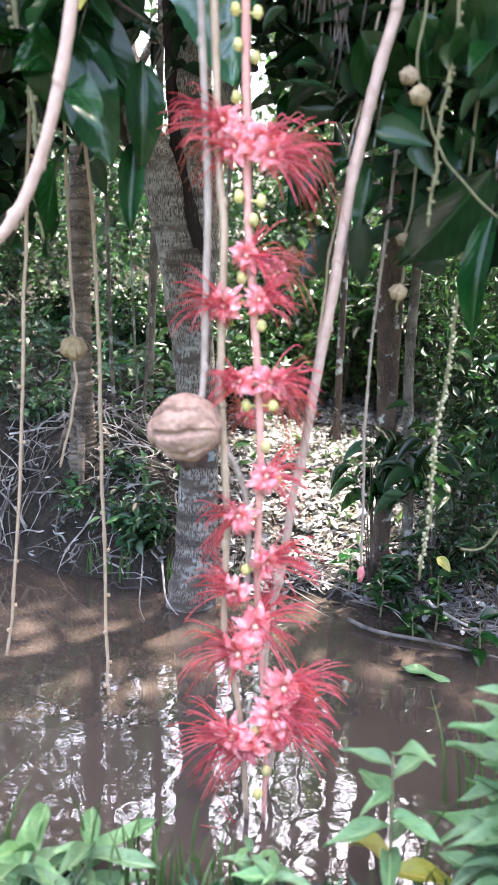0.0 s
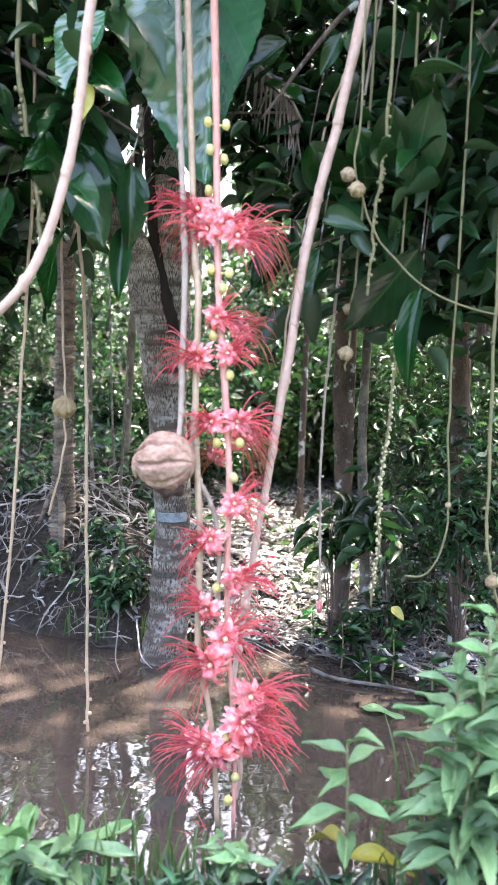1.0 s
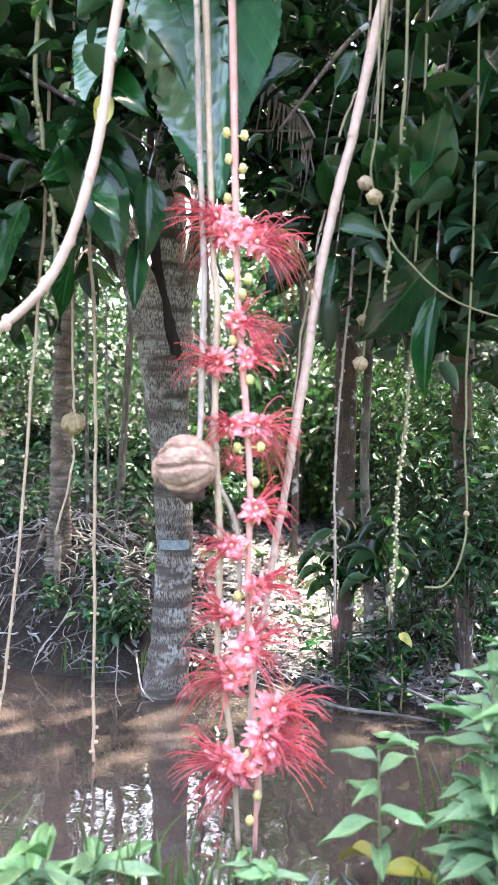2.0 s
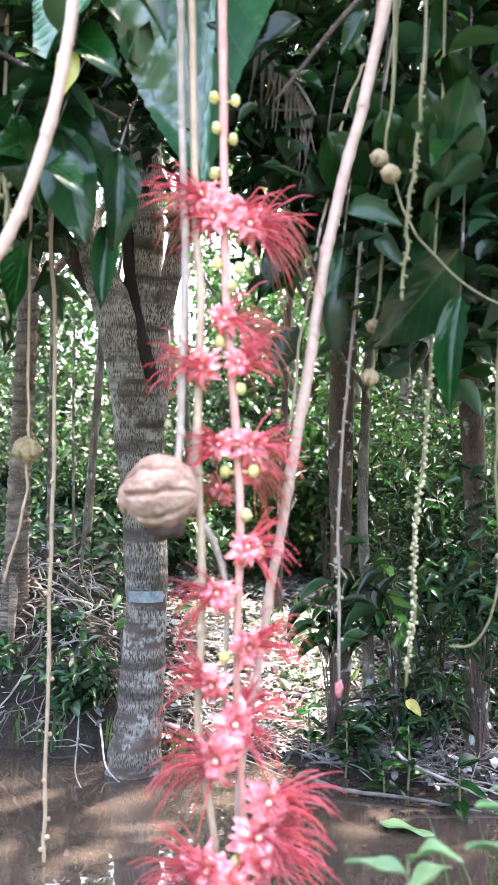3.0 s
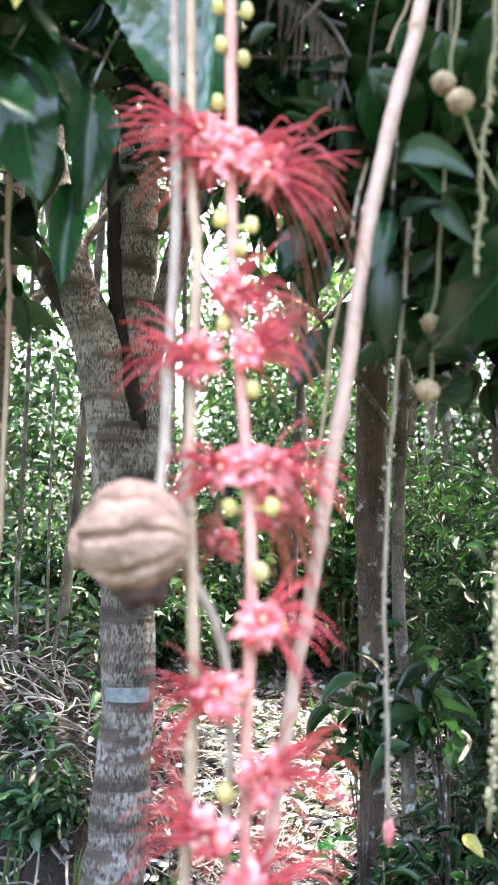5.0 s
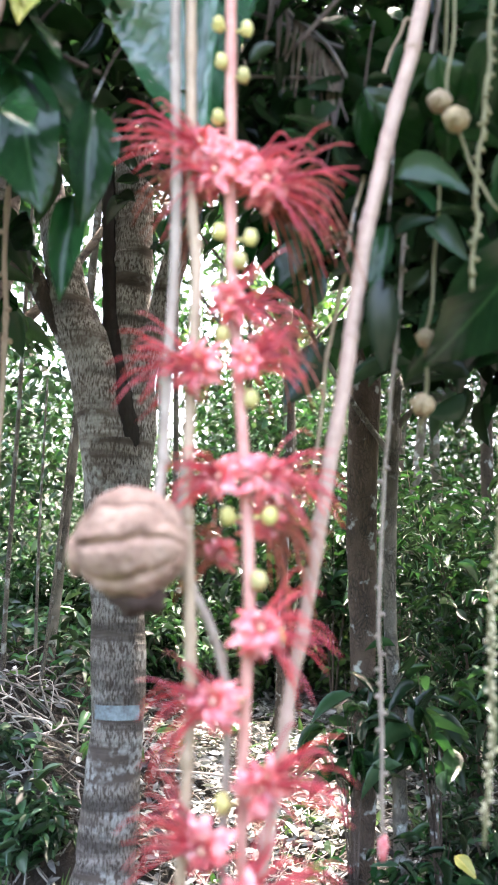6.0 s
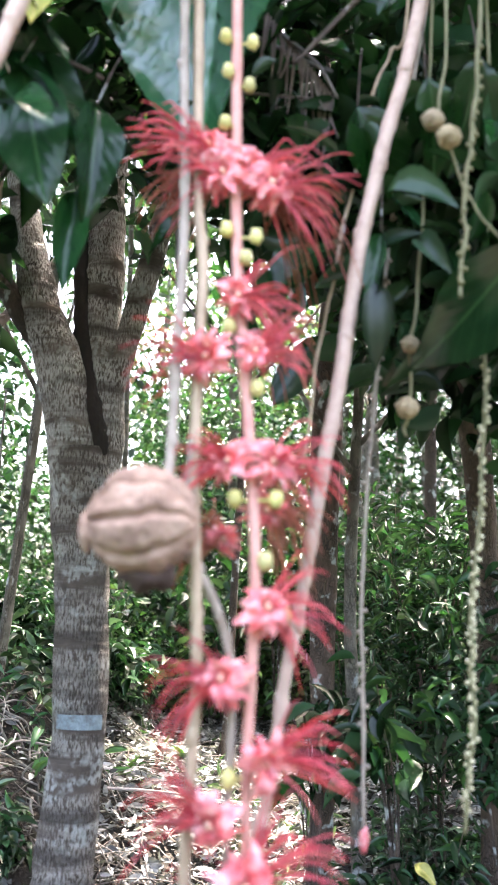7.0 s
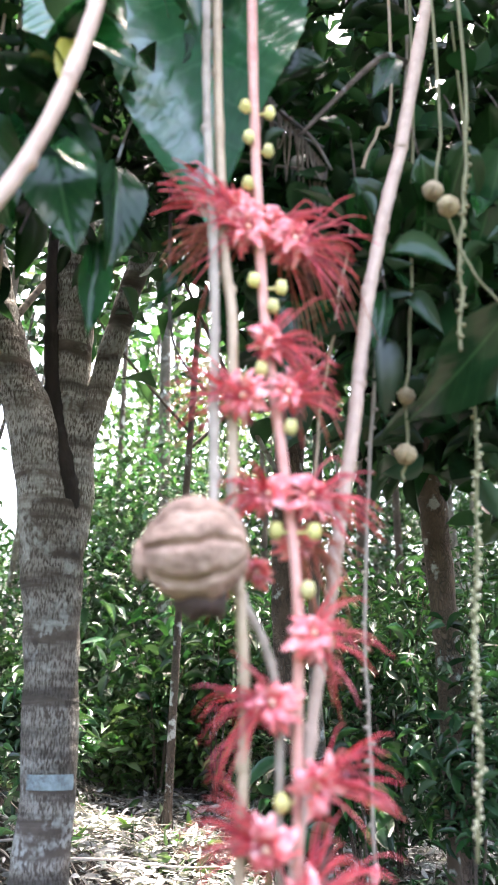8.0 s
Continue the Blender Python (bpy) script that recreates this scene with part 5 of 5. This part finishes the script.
for owner, line, r, mat in ((vine, VINE_LINE, 0.0172, STEM_PALE), (vine2, VINE_TWO, 0.0166, STEM_PALE), (tan_strand, TAN_LINE, 0.0092, STEM_TAN), (fruit_strand, GREY_LINE, 0.0078, STEM_GREY), (side_stem, SIDE_LINE, 0.0062, STEM_GREY)):
    for k, c in enumerate(glide(line, 84)[24:74:6]):
        a = k * 2.3
        under(owner, part("node", ball((c[0] + 0.003 * math.cos(a), c[1] + 0.003 * math.sin(a), c[2]), r, r, r * 1.7, 10, 7, 0.35, c[2] * 9), mat))

SETTLE = Matrix.Translation((0.187, -0.402, -0.503)) @ Matrix.Rotation(radians(-2.3), 4, "Y") @ Matrix.Scale(1.42, 4)
for ob in (raceme, tan_strand, fruit_strand, side_stem):  # hung at their place over the creek
    ob.matrix_basis = SETTLE @ ob.matrix_basis
fruit_strand.location.z += 0.012

# ---- plants on the near bank ----
HERB = [leaf_blade("herb_blade", LEAF_HERB, 0.3, 0.3 + 0.13 * i, 0.045, 60 + i, 0.9, 6, 52, 0.006, 0.06) for i in range(4)]
HERB_Y = leaf_blade("yellow_blade", LEAF_YELLOW, 0.3, 0.4, 0.03, 66, 0.95)


def herb(x, y, h, label, seed, leaves=16, length=0.16, slim=0.3, lean=(0, 0), yellow=0, stems=1, spread=0.1):
    """A soft plant: stems with leaves in a spiral, broader ones below."""
    rs = random.Random(seed)
    z = max(on_ground(x, y), -0.1)
    ob = thing("waterside_plant", (x, y, z), label, "plant")
    for s in range(stems):
        a0 = rs.uniform(0, 6.28)
        ox, oy = (math.cos(a0) * spread, math.sin(a0) * spread) if stems > 1 else (0, 0)
        top = (x + lean[0] + ox * 1.5, y + lean[1] + oy, z + h * (1 if s == 0 else rs.uniform(0.6, 0.95)))
        pts = [(x + ox * 0.3, y + oy * 0.3, z - 0.04), (x + ox + lean[0] * 0.3, y + oy + lean[1] * 0.3, z + h * 0.45), top]
        under(ob, part("stem", tube(pts, [0.006, 0.005, 0.003], 6, 12), STEM_GREEN))
        c = glide(pts, 60)
        for k in range(leaves):
            q = c[int(60 * (0.25 + 0.75 * k / max(1, leaves - 1)))]
            a = k * 2.4 + rs.uniform(-0.3, 0.3)
            el = rs.uniform(-0.25, 0.35) + 0.5 * k / leaves
            d = Vector((math.cos(a), math.sin(a), el)).normalized()
            ln = length * rs.uniform(0.75, 1.15) * (1.1 - 0.45 * k / leaves)
            yl = k < yellow
            lf = part("leaf", HERB_Y if yl else HERB[rs.randrange(4)], None, label="yellowing leaf" if yl else "")
            under(ob, lf)
            lf.matrix_basis = leaf_matrix(q, Vector(q) + d * ln, ln * slim * rs.uniform(0.9, 1.2), (0.2 * math.cos(a), 0.2 * math.sin(a) - 0.2, 1))
    return ob


herb(-0.42, 2.40, 0.13, "broad-leaved green plant on the near bank", 1, 8, 0.27, 0.26, (0.03, 0.03), 0, 1, 0.06)
herb(-0.60, 2.32, 0.16, "broad-leaved green plant on the near bank", 2, 8, 0.27, 0.25, (0, 0), 0, 2, 0.06)
herb(0.47, 2.44, 0.46, "slender green plant with two yellowing leaves", 3, 11, 0.2, 0.32, (-0.01, 0.02), 2, 1)
herb(0.86, 2.42, 0.96, "tall green leafy plant at the creek's edge", 4, 20, 0.22, 0.28, (0.05, -0.02), 1, 4, 0.1)
herb(1.02, 2.38, 0.9, "tall green leafy plant at the creek's edge", 5, 20, 0.22, 0.28, (0.04, 0), 0, 4, 0.1)
herb(0.76, 2.36, 0.48, "green leafy plant at the creek's edge", 6, 16, 0.21, 0.28, (0.02, 0), 0, 3, 0.08)
herb(0.10, 2.38, 0.12, "small green plant below the flowers", 7, 8, 0.13, 0.32, (0, 0), 0, 2, 0.04)


def grass_tuft(x, y, n, h, label, seed, spread=0.12):
    rs = random.Random(seed)
    z = max(on_ground(x, y), -0.12)
    ob = thing("grass_tuft", (x, y, z), label, "grass")
    for k in range(n):
        a, ln = rs.uniform(0, 6.28), h * rs.uniform(0.45, 1.0)
        bx, by = x + rs.gauss(0, spread * 0.4), y + rs.gauss(0, spread * 0.3)
        bend = rs.uniform(0.05, 0.45) * ln
        tilt = Vector((math.cos(a) * bend, math.sin(a) * bend * 0.6, 0))
        c = glide([(bx, by, z - 0.03), Vector((bx, by, z + ln * 0.55)) + tilt * 0.3, Vector((bx, by, z + ln * (0.98 - 0.3 * bend / ln))) + tilt], 8)
        wv = Vector((-math.sin(a), math.cos(a) * 0.4, 0)).normalized()
        if abs(wv.x) < 0.4:
            wv = Vector((1, 0, 0))
        verts, faces = [], []
        for i, q in enumerate(c):
            w = 0.0055 * (1 - (i / 8) ** 2) + 0.0004
            verts += [Vector(q) - wv * w, Vector(q) + Vector((0, -w * 0.5, 0)), Vector(q) + wv * w]
        faces = [(i * 3 + j, i * 3 + j + 1, i * 3 + j + 4, i * 3 + j + 3) for i in range(8) for j in (0, 1)]
        under(ob, part("blade", (verts, faces), GRASS))
    return ob


grass_tuft(-0.30, 2.46, 14, 0.42, "long green grass blades on the near bank", 1, 0.2)
grass_tuft(-0.10, 2.42, 24, 0.24, "fine green grass below the flowers", 2, 0.2)
grass_tuft(-0.72, 2.5, 7, 0.45, "few green blades leaning over the water", 3, 0.12)
grass_tuft(0.78, 2.95, 9, 0.6, "green reeds standing in the creek", 4, 0.12)
grass_tuft(0.6, 2.4, 8, 0.36, "green blades among the leafy plants", 5, 0.15)
for i, (x, hh) in enumerate(((-0.88, 0.22), (-0.55, 0.2), (-0.99, 0.2), (-0.25, 0.16))):
    grass_tuft(x, float(shore(x)) + 0.02, 12, hh, "short grass tuft at the far water's edge", 20 + i, 0.12)
pad = part("floating_leaf", leaf_blade("floating_blade", LEAF_HERB, 0.05, 0.0, 0.04, 90), None)
pad.matrix_world = leaf_matrix((0.60, 3.86, 0.012), (0.80, 3.79, 0.012), 0.075, (0, 0, 1))
tagged(pad, "green leaf floating on the brown water", "leaf")
yl = part("fallen_leaf", leaf_blade("fallen_blade", LEAF_YELLOW, 0.2, 0.3, 0.05, 91), None)
yl.matrix_world = leaf_matrix((0.765, 4.25, 0.40), (0.825, 4.2, 0.355), 0.05, (0, -0.8, 0.7))
tagged(yl, "yellow fallen leaf caught on a low plant", "leaf")

# ---- small things of the far bank and the canopy ----
for i, (x, y, h) in enumerate(((0.52, 4.42, 0.30), (0.66, 4.2, 0.26), (0.78, 4.28, 0.34), (0.95, 4.05, 0.3), (0.36, 4.62, 0.22))):
    rs = random.Random(700 + i)
    z = on_ground(x, y)
    ob = thing("broadleaf_plant", (x, y, z), "low broad-leaved dark green plant on the bank", "plant", "broad-leaved plants on the bank")
    under(ob, part("stem", tube([(x, y, z - 0.03), (x + 0.01, y, z + h * 0.5), (x, y - 0.02, z + h)], [0.006, 0.005, 0.003], 6, 10), STEM_GREEN))
    for k in range(9):
        a = k * 2.4 + rs.uniform(-0.3, 0.3)
        q = Vector((x, y, z + h * (0.35 + 0.65 * k / 8)))
        d = Vector((math.cos(a), math.sin(a), rs.uniform(-0.2, 0.25))).normalized()
        ln = rs.uniform(0.08, 0.13)
        lf = under(ob, part("leaf", BLADES[rs.randrange(7)], None))
        lf.matrix_basis = leaf_matrix(q, q + d * ln, ln * rs.uniform(0.4, 0.55), (0.2 * math.cos(a), -0.3, 1))
DRY = leaf_blade("dry_blade", LITTER, 0.35, 0.4, 0.06, 95)
for i, (x, y, a, ln) in enumerate(((0.55, 4.12, 1.9, 0.13), (0.30, 4.75, 0.4, 0.11), (-0.15, 5.0, 2.6, 0.14), (0.1, 5.4, 1.1, 0.13), (-0.3, 5.3, 0.2, 0.12), (0.75, 4.05, 2.9, 0.12))):
    z = on_ground(x, y) + 0.035
    ob = part("fallen_leaf", DRY, None)
    ob.matrix_world = leaf_matrix((x, y, z), (x + math.cos(a) * ln, y + math.sin(a) * ln, z + 0.02), ln * 0.42, (0, -0.4, 1))
    tagged(ob, "large curled dry tan leaf on the leaf litter", "leaf", "large fallen leaves")
for x, y, h, n, sd in ((0.1, 8.3, 1.0, 200, 1), (-0.5, 6.9, 0.6, 160, 2), (0.6, 7.8, 1.1, 220, 3)):
    shrub(x, y, h, 0.3, n, 0.09, GREEN_LIGHT, "young sapling with broad light green leaves", 400 + sd, 0.42, "broadleaf_sapling")
frond = thing("dead_palm_frond", (0.05, 3.2, 2.75), "dry brown palm frond hanging in the canopy", "palm frond")
under(frond, part("rib", tube([(-0.02, 3.3, 2.95), (0.1, 3.22, 2.76), (0.2, 3.2, 2.66), (0.26, 3.2, 2.56)], [0.008, 0.007, 0.006, 0.004], 6, 14), STICK))
rs = random.Random(77)
for k in range(22):
    t = k / 21
    x, z = 0.06 + 0.19 * t, 2.82 - 0.24 * t
    ln = rs.uniform(0.14, 0.26)
    dx = rs.uniform(-0.05, 0.03)
    c = glide([(x, 3.22, z), (x + dx * 0.4, 3.21, z - ln * 0.5), (x + dx, 3.2 + rs.uniform(-0.04, 0.04), z - ln)], 6)
    verts = []
    for i, q in enumerate(c):
        w = 0.0055 * (1 - 0.8 * i / 6)
        verts += [(q[0] - w, q[1], q[2]), (q[0], q[1] - w * 0.7, q[2]), (q[0] + w, q[1], q[2])]
    under(frond, part("leaflet", (verts, [(i * 3 + j, i * 3 + j + 1, i * 3 + j + 4, i * 3 + j + 3) for i in range(6) for j in (0, 1)]), DRY_FROND))
for pts, r in (([(-0.2, 3.35, 2.9), (0.04, 3.3, 2.8), (0.167, 3.3, 2.745), (0.371, 3.3, 2.67), (0.542, 3.3, 2.62), (0.75, 3.35, 2.6)], 0.006), ([(-0.2, 3.3, 2.63), (0.0, 3.3, 2.62), (0.23, 3.3, 2.62), (0.39, 3.3, 2.61), (0.6, 3.35, 2.68)], 0.0045), ([(-0.18, 3.65, 2.95), (-0.166, 3.6, 2.59), (-0.147, 3.6, 2.19), (-0.079, 3.6, 2.045), (0.023, 3.6, 1.925)], 0.0055)):
    ob = part("bare_twig", tube(pts, [r, r, r * 0.6], 6, 24, 0.1, r * 900, 0.2), STICK)
    tagged(ob, "thin bare grey twig below the dark canopy", "twig", "bare twigs overhead")

for pts, r, label in (([(-0.74, 4.6, 0.2), (-0.715, 4.45, 0.12), (-0.69, 4.3, 0.03), (-0.61, 4.15, -0.02)], 0.0045, "pale root reaching from the bank into the water"),
                      ([(-0.64, 4.62, 0.16), (-0.61, 4.5, 0.12), (-0.56, 4.37, 0.03), (-0.44, 4.24, -0.02)], 0.0055, "pale root reaching from the bank into the water"),
                      ([(0.36, 4.3, 0.03), (0.5, 4.2, 0.022), (0.78, 4.12, 0.02), (1.05, 4.05, 0.0)], 0.011, "rotting pale log at the water's edge"),
                      ([(0.72, 4.33, 0.17), (0.79, 4.28, 0.12), (1.0, 4.15, 0.06), (1.24, 4.0, -0.01)], 0.008, "rotting pale log at the water's edge"),
                      ([(-0.34, 5.2, 0.46), (-0.1, 5.2, 0.45), (0.15, 5.2, 0.42), (0.4, 5.2, 0.42)], 0.0055, "long pale stick lying on the leaf litter")):
    pts = [(x, y, max(z, on_ground(x, y) + r) if i < 3 else z) for i, (x, y, z) in enumerate(pts)]
    ob = part("fallen_branch", tube(pts, [r, r * 0.9, r * 0.7, r * 0.4], 8, 30, 0.25, r * 1000, 0.2), STICK)
    tagged(ob, label, "branch")
for base, tip, w in (((-0.335, 4.9, 0.46), (-0.25, 4.86, 0.44), 0.04), ((0.60, 4.3, 0.3), (0.68, 4.27, 0.32), 0.035)):
    ob = part("fallen_leaf", DRY, None)
    z = on_ground(base[0], base[1]) + 0.03
    ob.matrix_world = leaf_matrix((base[0], base[1], z), (tip[0], tip[1], z + 0.02), w, (0, -0.6, 0.8))
    tagged(ob, "large curled dry tan leaf on the leaf litter", "leaf", "large fallen leaves")

# ---- a gate far in the wood ----
gate = thing("garden_gate", (0.97, 10.0, 1.0), "white barred gate before a maroon wall in the wood", "gate")


def box(lo, hi):
    v = [(x, y, z) for x in (lo[0], hi[0]) for y in (lo[1], hi[1]) for z in (lo[2], hi[2])]
    return v, [(0, 1, 3, 2), (4, 6, 7, 5), (0, 4, 5, 1), (2, 3, 7, 6), (0, 2, 6, 4), (1, 5, 7, 3)]


gz = on_ground(0.97, 10.0)
for x in (0.82, 0.97, 1.12):
    under(gate, part("bar", box((x - 0.015, 9.985, gz - 0.05), (x + 0.015, 10.015, 2.42)), WHITE, smooth=False))
for z in (1.6, 2.0, 2.38):
    under(gate, part("rail", box((0.835, 9.98, z - 0.015), (1.105, 9.996, z + 0.015)), WHITE, smooth=False))
under(gate, part("panel", box((0.6, 10.05, gz - 0.05), (1.3, 10.12, 2.45)), MAROON, smooth=False))
